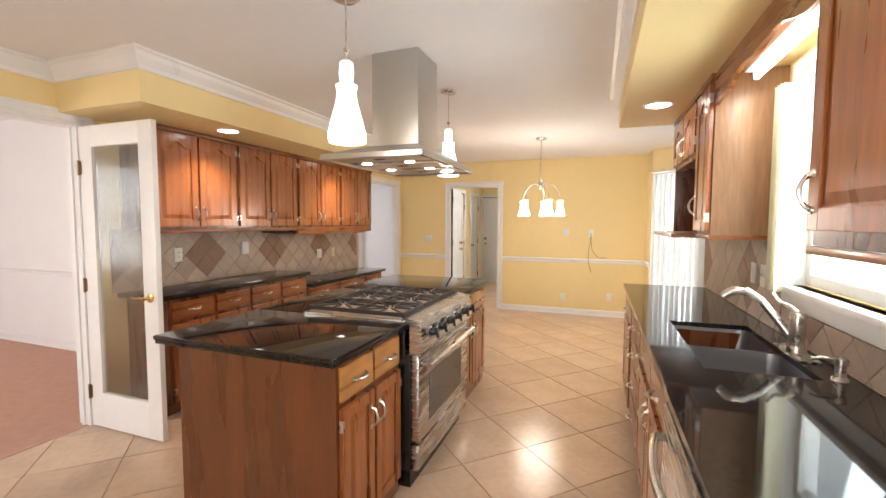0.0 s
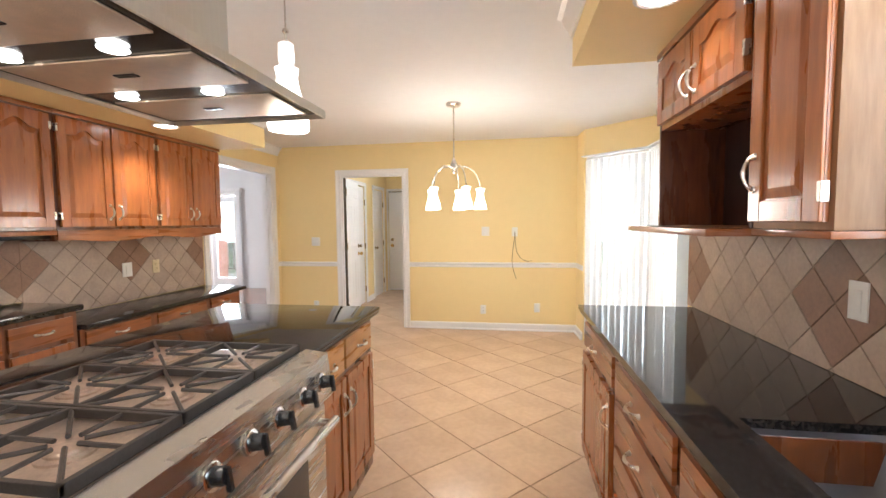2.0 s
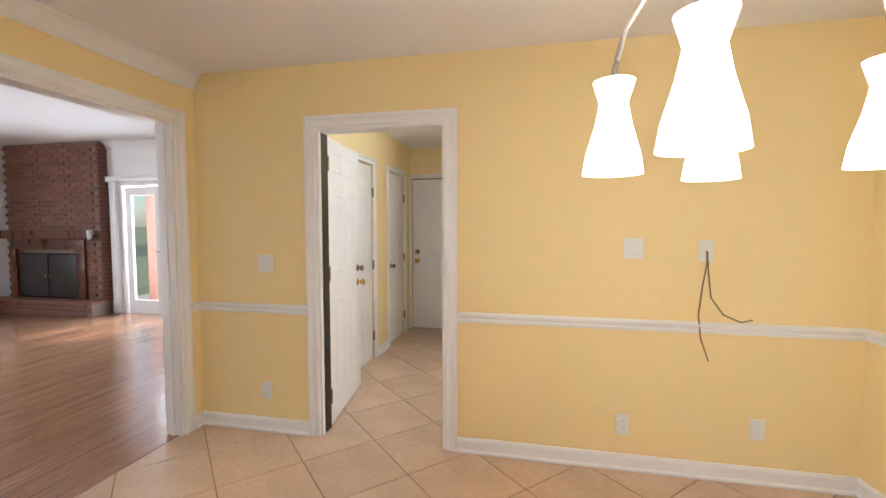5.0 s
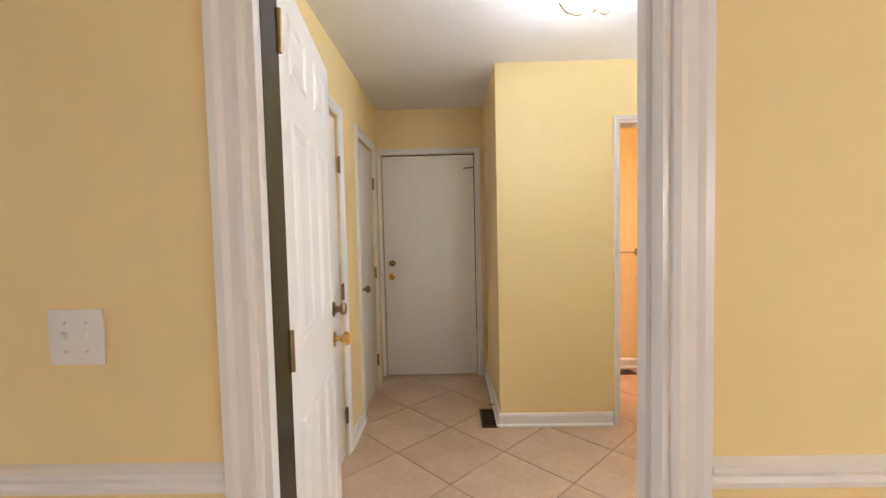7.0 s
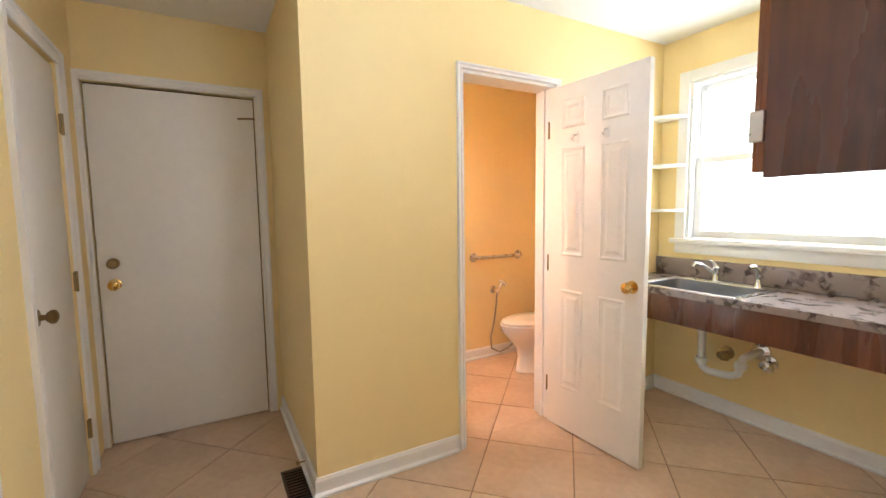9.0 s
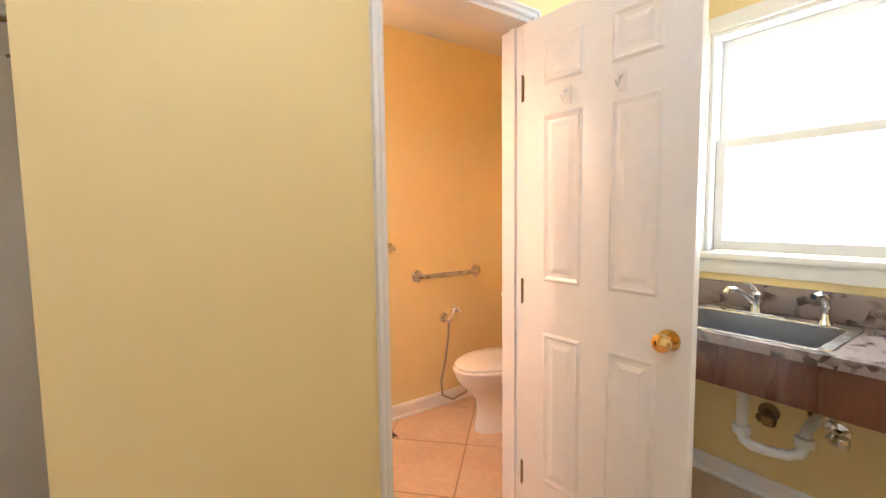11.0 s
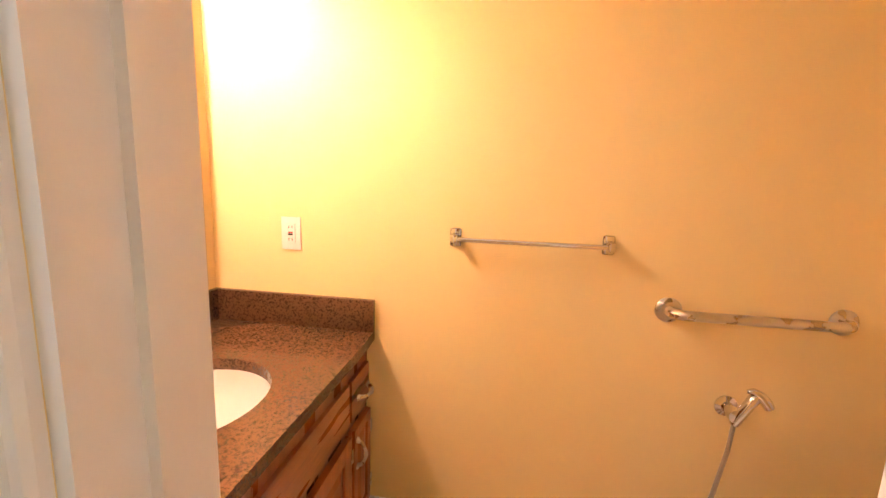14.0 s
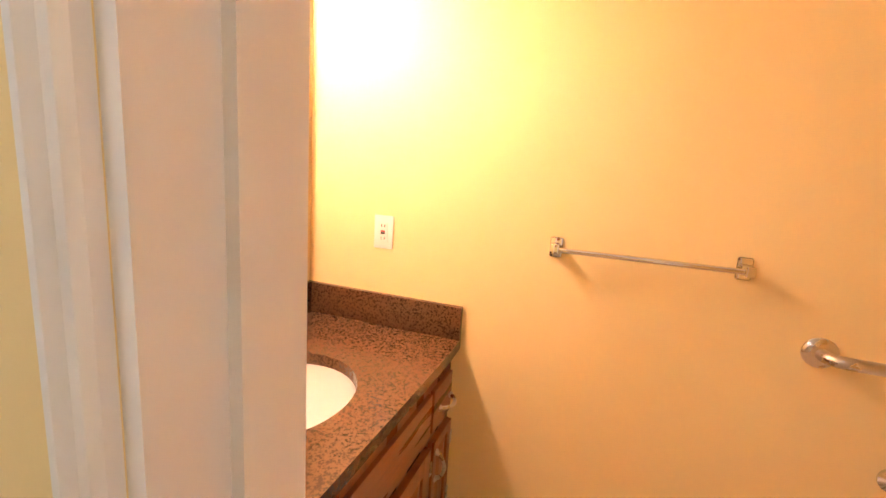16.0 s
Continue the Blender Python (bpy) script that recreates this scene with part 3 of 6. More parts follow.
for hx in (0.20, 0.40):
    bm = bmesh.new()
    box(bm, hx - 0.014, hx + 0.014, -0.005, -0.001, 1.68, 1.74, 0.001)
    tube(bm, [(hx, -0.004, 1.725), (hx, -0.030, 1.720), (hx, -0.034, 1.690), (hx, -0.045, 1.705)], 0.005, 6)
    part("coat_hook", bm, PLASTIC, bath_door, "small white stick-on coat hook")
strike = boxpart("strike_plate", (-0.3598, -0.3565, 8.765, 8.800, 0.905, 0.970), OLDBRASS)
structure(strike, "aged brass strike plate on the door jamb", "strike plate")

# glazed door with reeded glass, standing open
gd = thing("door_glazed", pose(-2.80, 1.735, 0), "white door with a reeded glass pane standing open", "door")
tagged(gd, kind="structure")
GW, GH = 0.70, 2.075
for nm, d in (("stile", (0, 0.125, 0, 0.035, 0.008, GH)), ("stile", (GW - 0.125, GW, 0, 0.035, 0.008, GH)), ("rail", (0.125, GW - 0.125, 0, 0.035, 0.008, 0.25)), ("rail", (0.125, GW - 0.125, 0, 0.035, GH - 0.14, GH))):
    boxpart(nm, d, DOORWHITE, gd, 0.002)
bm = bmesh.new()
n = 120
cols = []
for i in range(n + 1):
    x = 0.12 + (GW - 0.24) * i / n
    y = 0.016 + 0.003 * math.sin(2 * math.pi * i / 8)
    cols.append((bm.verts.new((x, y, 0.245)), bm.verts.new((x, y, GH - 0.135))))
for a, b in zip(cols, cols[1:]):
    bm.faces.new((a[0], b[0], b[1], a[1]))
glass = part("glass_pane", bm, FROST, gd, "reeded translucent glass", True)
bm = bmesh.new()
lathe(bm, [(0.030, 0), (0.030, -0.006), (0.012, -0.012), (0.011, -0.045), (0.0, -0.046)], (GW - 0.06, -0.001, 0.95), 18, "y")
tube(bm, [(GW - 0.06, -0.042, 0.95), (GW - 0.10, -0.046, 0.952), (GW - 0.14, -0.044, 0.946), (GW - 0.175, -0.046, 0.955)], [0.011, 0.009, 0.008, 0.006])
part("lever_handle", bm, BRASS, gd, "polished brass lever", True)
for z in (0.25, 1.0, 1.8):
    hinge(gd, 0.0, -0.003, z)


# ---- windows ----
def window(name, m, w, z0, z1, label, depth=0.14, sill=True, cw=0.07):
    """A double-hung window in an opening w wide; local -y is the room, the wall face is y = 0."""
    root = thing(name, m, label, "window")
    tagged(root, kind="structure")
    zm = (z0 + z1) / 2
    for nm, d in (("side_casing", (-cw, 0, -0.018, 0, z0 - 0.0, z1 + cw)), ("side_casing", (w, w + cw, -0.018, 0, z0, z1 + cw)), ("head_casing", (0, w, -0.018, 0, z1, z1 + cw)),
                  ("jamb", (0, 0.02, 0.001, depth, z0, z1)), ("jamb", (w - 0.02, w, 0.001, depth, z0, z1)), ("head_jamb", (0.02, w - 0.02, 0.001, depth, z1 - 0.02, z1))):
        boxpart(nm, d, TRIM, root, 0.003)
    for nm, a, b, y in (("lower_sash", z0 + 0.005, zm + 0.02, 0.05), ("upper_sash", zm - 0.02, z1 - 0.02, 0.085)):
        bm = bmesh.new()
        for d in ((0.021, 0.062, y, y + 0.03, a, b), (w - 0.062, w - 0.021, y, y + 0.03, a, b), (0.062, w - 0.062, y, y + 0.03, a, a + 0.05), (0.062, w - 0.062, y, y + 0.03, b - 0.04, b)):
            box(bm, *d, 0.003)
        sash = part(nm, bm, TRIM, root)
        bm = bmesh.new()
        box(bm, 0.06, w - 0.06, y + 0.013, y + 0.017, a + 0.045, b - 0.035)
        pane = part("pane", bm, PANE, sash, "clear glass")
        pane.visible_shadow = False
    if sill:
        boxpart("window_sill", (-cw - 0.02, w + cw + 0.02, -0.05, 0.05, z0 - 0.03, z0), TRIM, root, 0.006)
        boxpart("apron", (-cw, w + cw, -0.016, 0, z0 - 0.10, z0 - 0.03), TRIM, root, 0.004)
    return root


window("window_kitchen", pose(EAST, 2.24, 0, 0, 0, -90), 0.92, 1.16, 2.12, "white double-hung window over the sink, bright outside", cw=0.05)
window("window_hall", pose(HE, 8.53, 0, 0, 0, -90), 1.18, 1.11, 2.14, "white double-hung window over the utility sink")
for i, (a, b) in enumerate(zip(BAY, BAY[1:])):
    va, vb = Vector(a), Vector(b)
    d = (va - vb)
    # the room lies to the left of the wall's way
    p = vb + d.normalized() * 0.09
    window(f"window_bay_{i + 1}", pose(p.x, p.y, 0, 0, 0, math.degrees(math.atan2(d.y, d.x))), d.length - 0.18, 0.42, 2.06, "tall white bay window behind vertical blinds", depth=0.12, sill=False, cw=0.05)
# Out-of-view window, added for the west fill lamp.
window("unseen_window_family", pose(-9.2, 4.32, 0, 0, 0, 90), 2.4, 0.8, 2.2, "unseen white window added to light the family room", depth=0.12)
# Unseen window, added to go with the living room fill lamp.
window("unseen_window_living", pose(-3.7, -2.2, 0, 0, 0, 180), 2.6, 0.7, 2.3, "unseen white window added to light the living room", depth=0.12)


# ---- vertical blinds ----
def vane_mesh(h, w=0.089):
    bm = bmesh.new()
    cols = []
    for i in range(7):
        u = i / 6 - 0.5
        cols.append((bm.verts.new((u * w, 0.012 * math.cos(math.pi * u), 0)), bm.verts.new((u * w, 0.012 * math.cos(math.pi * u), h))))
    for a, b in zip(cols, cols[1:]):
        bm.faces.new((a[0], b[0], b[1], a[1]))
    return to_mesh(bm, "vane", BLIND, True)


VANE = vane_mesh(2.03)


def blinds(name, a, b, label, valance=True, turn=24, spacing=0.078):
    a, b = Vector((*a, 0)), Vector((*b, 0))
    d = b - a
    ang = math.degrees(math.atan2(d.y, d.x))
    root = thing(name, pose(a.x, a.y, 0, 0, 0, ang), label, "vertical blinds")
    n = int(d.length / spacing)
    for i in range(n + 1):
        v = new("vane", VANE)
        v.parent = root
        v.matrix_basis = pose(i * d.length / n, 0.004 * math.sin(i * 2.3), 0.045, 0, 0, turn + 5 * math.sin(i * 1.9))
    bm = bmesh.new()
    box(bm, -0.06, d.length + 0.03, 0.052, 0.064, 2.035, 2.125, 0.003)
    box(bm, -0.06, d.length + 0.03, -0.05, 0.052, 2.113, 2.125)
    part("valance", bm, TRIM, root, "white plastic valance")
    boxpart("head_rail", (0, d.length, -0.02, 0.02, 2.078, 2.10), PLASTIC, root)
    return root


blinds("vertical_blinds", (1.215, 6.26), (1.705, 5.75), "long white vertical blinds closed over a bay window", turn=166)
blinds("vertical_blinds", (1.715, 5.70), (1.715, 4.47), "long white vertical blinds closed over a bay window", turn=176, spacing=0.07)
blinds("vertical_blinds", (1.69, 4.40), (1.36, 4.00), "long white vertical blinds closed over a bay window", turn=158)


# ---- cabinets ----
def arch(u, amp):
    return amp * 0.5 * (1 + math.cos(math.pi * u / 0.72)) if abs(u) < 0.72 else 0.0


CACHE = {}


def door_meshes(w, h, amp):
    key = (round(w, 3), round(h, 3), amp)
    if key in CACHE:
        return CACHE[key]
    st, n = min(0.058, w * 0.2), 18
    bm = bmesh.new()
    box(bm, 0, w, -0.012, 0, 0, h)
    box(bm, 0, st, -0.021, -0.012, 0, h, 0.0025)
    box(bm, w - st, w, -0.021, -0.012, 0, h, 0.0025)
    box(bm, st, w - st, -0.021, -0.012, 0, st, 0.0025)
    lo = h - st - amp
    us = [-1 + 2 * i / n for i in range(n + 1)]
    poly = [(st + (u + 1) / 2 * (w - 2 * st), lo + arch(u, amp)) for u in us] + [(w - st, h), (st, h)]
    prism(bm, poly, -0.021, -0.012)
    frame_me = to_mesh(bm, "door_frame", OAK)
    bm = bmesh.new()
    rings = []
    for inset, y in ((0.006, -0.0125), (0.010, -0.0135), (0.034, -0.0195), (0.036, -0.0195)):
        pts = []
        x0, x1, z0 = st + inset, w - st - inset, st + inset
        pts += [(x0, z0), (x1, z0)]
        for u in reversed(us):
            pts.append((x0 + (u + 1) / 2 * (x1 - x0), lo - inset + arch(u, amp)))
        rings.append([bm.verts.new((x, y, z)) for x, z in pts])
    for a, b in zip(rings, rings[1:]):
        for k in range(len(a)):
            bm.faces.new((a[k], a[(k + 1) % len(a)], b[(k + 1) % len(a)], b[k]))
    bm.faces.new(rings[-1])
    panel_me = to_mesh(bm, "panel", OAK)
    CACHE[key] = (frame_me, panel_me)
    return CACHE[key]


def pull_mesh():
    bm = bmesh.new()
    pts = [(0, 0, -0.048)] + [(0, -0.030 * math.sin(math.pi * i / 10) ** 0.6, -0.048 + 0.096 * i / 10) for i in range(1, 10)] + [(0, 0, 0.048)]
    tube(bm, pts, [0.008, 0.007, 0.0055, 0.005, 0.006, 0.0075, 0.006, 0.005, 0.0055, 0.007, 0.008], 8)
    lathe(bm, [(0.011, 0), (0.009, -0.005), (0.0, -0.006)], (0, 0, -0.048), 10, "y")
    lathe(bm, [(0.011, 0), (0.009, -0.005), (0.0, -0.006)], (0, 0, 0.048), 10, "y")
    return to_mesh(bm, "handle", NICKEL, True)


PULL = pull_mesh()


def handle(parent, x, z, flat=False, y=-0.021):
    ob = new("handle", PULL)
    ob.parent = parent
    ob.matrix_basis = pose(x, y, z, 0, 90 if flat else 0, 0)
    return ob


def cab_door(parent, x, z, w, h, amp=0.045, pull="r", pull_z=None, hinges=True):
    fm, pm = door_meshes(w, h, amp)
    d = new("door", fm)
    d.parent = parent
    d.matrix_basis = pose(x, 0, z)
    p = new("panel", pm)
    p.parent = d
    handle(d, w - 0.028 if pull == "r" else 0.028, pull_z if pull_z is not None else 0.10)
    if hinges:
        hx = 0.0 if pull == "r" else w
        for hz in (0.07, h - 0.07):
            bm = bmesh.new()
            box(bm, hx - 0.007, hx + 0.007, -0.024, -0.004, hz - 0.024, hz + 0.024, 0.002)
            part("hinge", bm, NICKEL, d)
    return d


def drawer(parent, x, z, w, h, material=None, pull=True):
    bm = bmesh.new()
    vs = box(bm, 0, w, -0.021, 0, 0, h)
    fr = [f for f in bm.faces if all(abs(v.co.y + 0.021) < 1e-6 for v in f.verts)]
    r = bmesh.ops.inset_region(bm, faces=fr, thickness=0.009, depth=0.0)
    for v in bm.verts:
        edge_v = v.co.x < 1e-6 or v.co.x > w - 1e-6 or v.co.z < 1e-6 or v.co.z > h - 1e-6
        if edge_v and v.co.y < -0.02:
            v.co.y = -0.013
    d = part("drawer", bm, material or OAKFLAT, parent)
    d.matrix_basis = pose(x, 0, z)
    if pull:
        handle(d, w / 2, h / 2, True)
    return d


def carcass(name, m, w, depth, z0, z1, label, material=OAK, toe=0.0, group="", open_front=False):
    """A cabinet box; local x along its front, -y in front of it, its face frame at y = 0."""
    root = thing(name, m, label, "cabinet", group)
    bm = bmesh.new()
    box(bm, 0, w, 0.002, depth, z0 + toe, z1, 0.0015)
    part("body", bm, OAKFRAME if material == OAK else material, root)
    if toe:
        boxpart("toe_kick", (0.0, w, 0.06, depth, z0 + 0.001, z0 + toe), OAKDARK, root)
    return root


W90, E90 = 90, -90
# wall cabinets on the west wall
YS = [1.99, 2.77, 3.565, 4.35, 5.12]
for i, (a, b) in enumerate(zip(YS, YS[1:])):
    w = b - a - 0.002
    c = carcass("wall_cabinet", pose(-2.495, a, 0, 0, 0, W90), w, 0.302, 1.38, 2.143, "stained oak wall cabinet with two arched raised-panel doors", group="wall cabinets over the long counter")
    dw = (w - 0.05) / 2
    cab_door(c, 0.018, 1.40, dw, 0.70, pull="r"), cab_door(c, 0.032 + dw, 1.40, dw, 0.70, pull="l")
    boxpart("top_moulding", (0, w, -0.022, 0.0, 2.112, 2.142), OAKFLAT, c, 0.005)
    if i < 2:
        boxpart("light_rail", (0, w, -0.004, 0.02, 1.350, 1.379), OAKFLAT, c, 0.004)
    else:
        bm = bmesh.new()
        n = 24
        lo = [(w * k / n, 1.305 + (0.012 * math.cos(2 * math.pi * k / n * 1.0) if 0 < k < n else 0.012)) for k in range(n + 1)]
        prism(bm, lo + [(w, 1.379), (0, 1.379)], -0.004, 0.018)
        part("scalloped_valance", bm, OAKFLAT, c)
        if i == 2:
            boxpart("side_return", (0.0, 0.016, 0.019, 0.29, 1.31, 1.379), OAKDARK, c)
    if i == 1:
        boxpart("under_cabinet_lamp", (0.50, w, 0.05, 0.20, 1.325, 1.378), BLACK, c, 0.004, "black under-cabinet lamp housing")

# base cabinets on the west wall
c = carcass("base_cabinet", pose(-2.37, 2.0, 0, 0, 0, W90), 1.545, 0.428, 0, 0.875, "shallow stained oak base cabinet with a row of drawers", toe=0.09)
for k in range(4):
    drawer(c, 0.03 + k * 0.378, 0.715, 0.345, 0.13)
for k in range(4):
    cab_door(c, 0.03 + k * 0.378, 0.12, 0.345, 0.565, 0.0, "r" if k % 2 == 0 else "l", 0.46)
structure(boxpart("countertop", (-2.798, -2.325, 1.93, 3.56, 0.877, 0.915), GRANITE, None, 0.012, "polished black granite countertop on the long cabinets"), "", "countertop")
c = carcass("desk_cabinet", pose(-2.37, 4.73, 0, 0, 0, W90), 0.455, 0.428, 0, 0.742, "stained oak desk pedestal with three drawers", toe=0.09)
for z, hh in ((0.60, 0.125), (0.45, 0.125), (0.12, 0.30)):
    drawer(c, 0.025, z, 0.405, hh)
c = carcass("desk_apron", pose(-2.37, 3.56, 0, 0, 0, W90), 1.168, 0.40, 0.60, 0.742, "oak drawer apron under the desk top")
drawer(c, 0.03, 0.615, 0.50, 0.11), drawer(c, 0.60, 0.615, 0.53, 0.11)
structure(boxpart("desk_top", (-2.798, -2.315, 3.562, 5.225, 0.744, 0.780), GRANITE, None, 0.012, "polished black granite desk top, lower than the counter"), "", "countertop")

# island
isl = carcass("island_cabinet", pose(-0.455, 1.27, 0, 0, 0, W90), 0.575, 0.87, 0, 0.875, "oak island cabinet with two golden drawers over two doors", OAKPLAIN, toe=0.0)
for k in range(2):
    drawer(isl, 0.02 + k * 0.275, 0.705, 0.258, 0.145, OAKLIGHT)
    cab_door(isl, 0.02 + k * 0.275, 0.09, 0.258, 0.585, 0.0, "r" if k == 0 else "l", 0.46)
isf = carcass("island_cabinet", pose(-0.455, 2.765, 0, 0, 0, W90), 0.83, 0.87, 0, 0.875, "oak island cabinet beyond the stove, drawers over doors", OAKPLAIN)
for k in range(2):
    drawer(isf, 0.03 + k * 0.395, 0.705, 0.37, 0.145, OAKLIGHT)
    cab_door(isf, 0.03 + k * 0.395, 0.09, 0.37, 0.585, 0.0, "r" if k == 0 else "l", 0.46)
carcass("island_cabinet", pose(-1.10, 1.847, 0, 0, 0, W90), 0.916, 0.225, 0, 0.875, "oak panel of the island behind the stove", OAKPLAIN)


def edged_top(name, rects, z0, z1, label):
    """A granite top with a double-rounded edge."""
    bm = bmesh.new()
    for x0, x1, y0, y1 in rects:
        box(bm, x0, x1, y0, y1, z0 + 0.016, z1, 0.010)
        box(bm, x0 + 0.006, x1 - 0.006, y0 + 0.006, y1 - 0.006, z0, z0 + 0.016, 0.006)
    return structure(part(name, bm, GRANITE, None, label, True), "", "countertop")


edged_top("island_top_1", [(-1.40, -0.415, 1.20, 1.852)], 0.877, 0.917, "polished black granite island top before the stove")
edged_top("island_top_2", [(-1.40, -0.415, 2.758, 3.66)], 0.877, 0.917, "polished black granite island top beyond the stove")
edged_top("island_top_3", [(-1.40, -1.075, 1.853, 2.757)], 0.877, 0.9165, "strip of granite island top behind the stove")

# stove
st = thing("gas_range", pose(-0.375, 1.855, 0, 0, 0, W90), "stainless steel gas range with six burners set in the island", "stove")
SW = 0.90
boxpart("body", (0, SW, 0.02, 0.69, 0.10, 0.905), BLACK, st, 0.003, "black enamelled sides")
bm = bmesh.new()
prism(bm, [(-0.055, 0.775), (-0.035, 0.925), (0.05, 0.935), (0.05, 0.745), (-0.03, 0.745)], 0.0, SW, "x")
part("control_panel", bm, STEEL, st, "sloping steel control panel")
boxpart("cooktop", (0, SW, 0.05, 0.695, 0.905, 0.922), STEEL, st, 0.003)
boxpart("burner_tray", (0.02, SW - 0.02, 0.075, 0.675, 0.9225, 0.926), BURNERSHINE, st)
od = boxpart("oven_door", (0.012, SW - 0.012, -0.025, 0.019, 0.26, 0.735), STEEL, st, 0.006)
boxpart("oven_window", (0.16, SW - 0.16, -0.0275, -0.0245, 0.33, 0.60), DARKGLASS, od)
bm = bmesh.new()
tube(bm, [(0.03, -0.075, 0.685), (SW - 0.03, -0.075, 0.685)], 0.016, 14)
for x in (0.06, SW - 0.06):
    tube(bm, [(x, -0.02, 0.685), (x, -0.075, 0.685)], 0.014, 10)
part("oven_handle", bm, STEEL, od, "", True)
boxpart("warming_drawer", (0.012, SW - 0.012, -0.02, 0.019, 0.105, 0.245), STEEL, st, 0.005)
boxpart("kick_plate", (0.02, SW - 0.02, 0.03, 0.6, 0.001, 0.10), BLACK, st)
for k in range(6):
    x = 0.115 + 0.134 * k + (0.03 if k > 1 else 0) * 0.5 + (0.03 if k > 3 else 0) * 0.5
    bm = bmesh.new()
    lathe(bm, [(0.027, 0.0), (0.027, -0.006), (0.022, -0.010), (0.021, -0.034), (0.018, -0.040), (0.0, -0.041)], (0, 0, 0), 18, "y")
    box(bm, -0.006, 0.006, -0.050, -0.036, -0.036, 0.020, 0.002)
    kb = part("control_knob", bm, BLACK, st, "black and chrome burner knob", True)
    kb.matrix_basis = pose(x, -0.047, 0.845, -8, 0, 0)
    bm = bmesh.new()
    lathe(bm, [(0.033, 0.0), (0.033, -0.007), (0.028, -0.009)], (0, 0, 0), 18, "y")
    bz = part("bezel", bm, CHROME, kb, "chrome bezel", True)
for gx in range(3):
    x0 = 0.02 + gx * 0.288
    x1 = x0 + 0.284
    g = bmesh.new()
    y0, y1, zt = 0.065, 0.68, 0.958
    for d in ((x0, x1, y0, y0 + 0.014, 0.928, zt), (x0, x1, y1 - 0.014, y1, 0.928, zt), (x0, x0 + 0.012, y0, y1, 0.935, zt), (x1 - 0.012, x1, y0, y1, 0.935, zt), (x0, x1, (y0 + y1) / 2 - 0.007, (y0 + y1) / 2 + 0.007, 0.938, zt)):
        box(g, *d, 0.002)
    for cy in (y0 + 0.155, y1 - 0.155):
        cx = (x0 + x1) / 2
        for k in range(8):
            a = math.pi / 4 * k + math.pi / 8 * 0
            rx, ry = 0.135, 0.148
            ex, ey = cx + max(-1, min(1, 1.42 * math.cos(a))) * rx, cy + max(-1, min(1, 1.42 * math.sin(a))) * ry
            tube(g, [(cx + 0.03 * math.cos(a), cy + 0.03 * math.sin(a), 0.952), (ex, ey, 0.952)], 0.0055, 6)
    part("grate", g, IRON, st, "cast iron grate")
    for cy in (y0 + 0.155, y1 - 0.155):
        b = bmesh.new()
        lathe(b, [(0.055, 0.926), (0.055, 0.932), (0.040, 0.934), (0.040, 0.940), (0.036, 0.944), (0.0, 0.945)], ((x0 + x1) / 2, cy, 0), 20)
        part("burner_cap", b, BURNERSHINE, st, "", True)

# hood
hood = thing("range_hood", pose(-0.62, 2.285, 1.78), "stainless steel island range hood hanging from the ceiling", "range hood")
bm = bmesh.new()
X, Y = 0.305, 0.455
rings = [[bm.verts.new((sx * a, sy * b, z)) for sx, sy in ((-1, -1), (1, -1), (1, 1), (-1, 1))] for a, b, z in ((X - 0.012, Y - 0.012, 0.012), (X - 0.003, Y - 0.003, 0.0), (X, Y, 0.003), (X, Y, 0.028), (0.16, 0.16, 0.115))]
for a, b in zip(rings, rings[1:]):
    for k in range(4):
        bm.faces.new((a[k], a[(k + 1) % 4], b[(k + 1) % 4], b[k]))
bm.faces.new(rings[0])
part("canopy", bm, STEELH, hood)
boxpart("chimney", (-0.15, 0.15, -0.15, 0.15, 0.10, 0.659), STEELH, hood, 0.003)
boxpart("underside", (-0.285, 0.285, -0.43, 0.43, 0.0118, 0.014), BLACK, hood, 0, "dark underside")
for y, hy in ((-0.325, 0.085), (-0.035, 0.105), (0.285, 0.115)):
    f = boxpart("grease_filter", (-0.26, 0.26, y - hy, y + hy, 0.006, 0.011), FILTERSHINE, hood, 0.002, "mesh grease filter with a tan reflection put into its colour")
    boxpart("latch", (-0.03, 0.03, y - 0.02, y + 0.0, 0.003, 0.0058), BLACK, f)
for x in (-0.165, 0.115):
    for y in (-0.19, 0.12):
        bm = bmesh.new()
        lathe(bm, [(0.0, 0.0040), (0.028, 0.0040), (0.030, 0.0058), (0.0, 0.0058)], (x, y, 0.0), 18)
        hl = part("hood_lamp", bm, GLOW, hood, "lit round hood lamp")
downlight("hood_light", (-0.62, 2.15, 1.775), 9, WARM, 140)


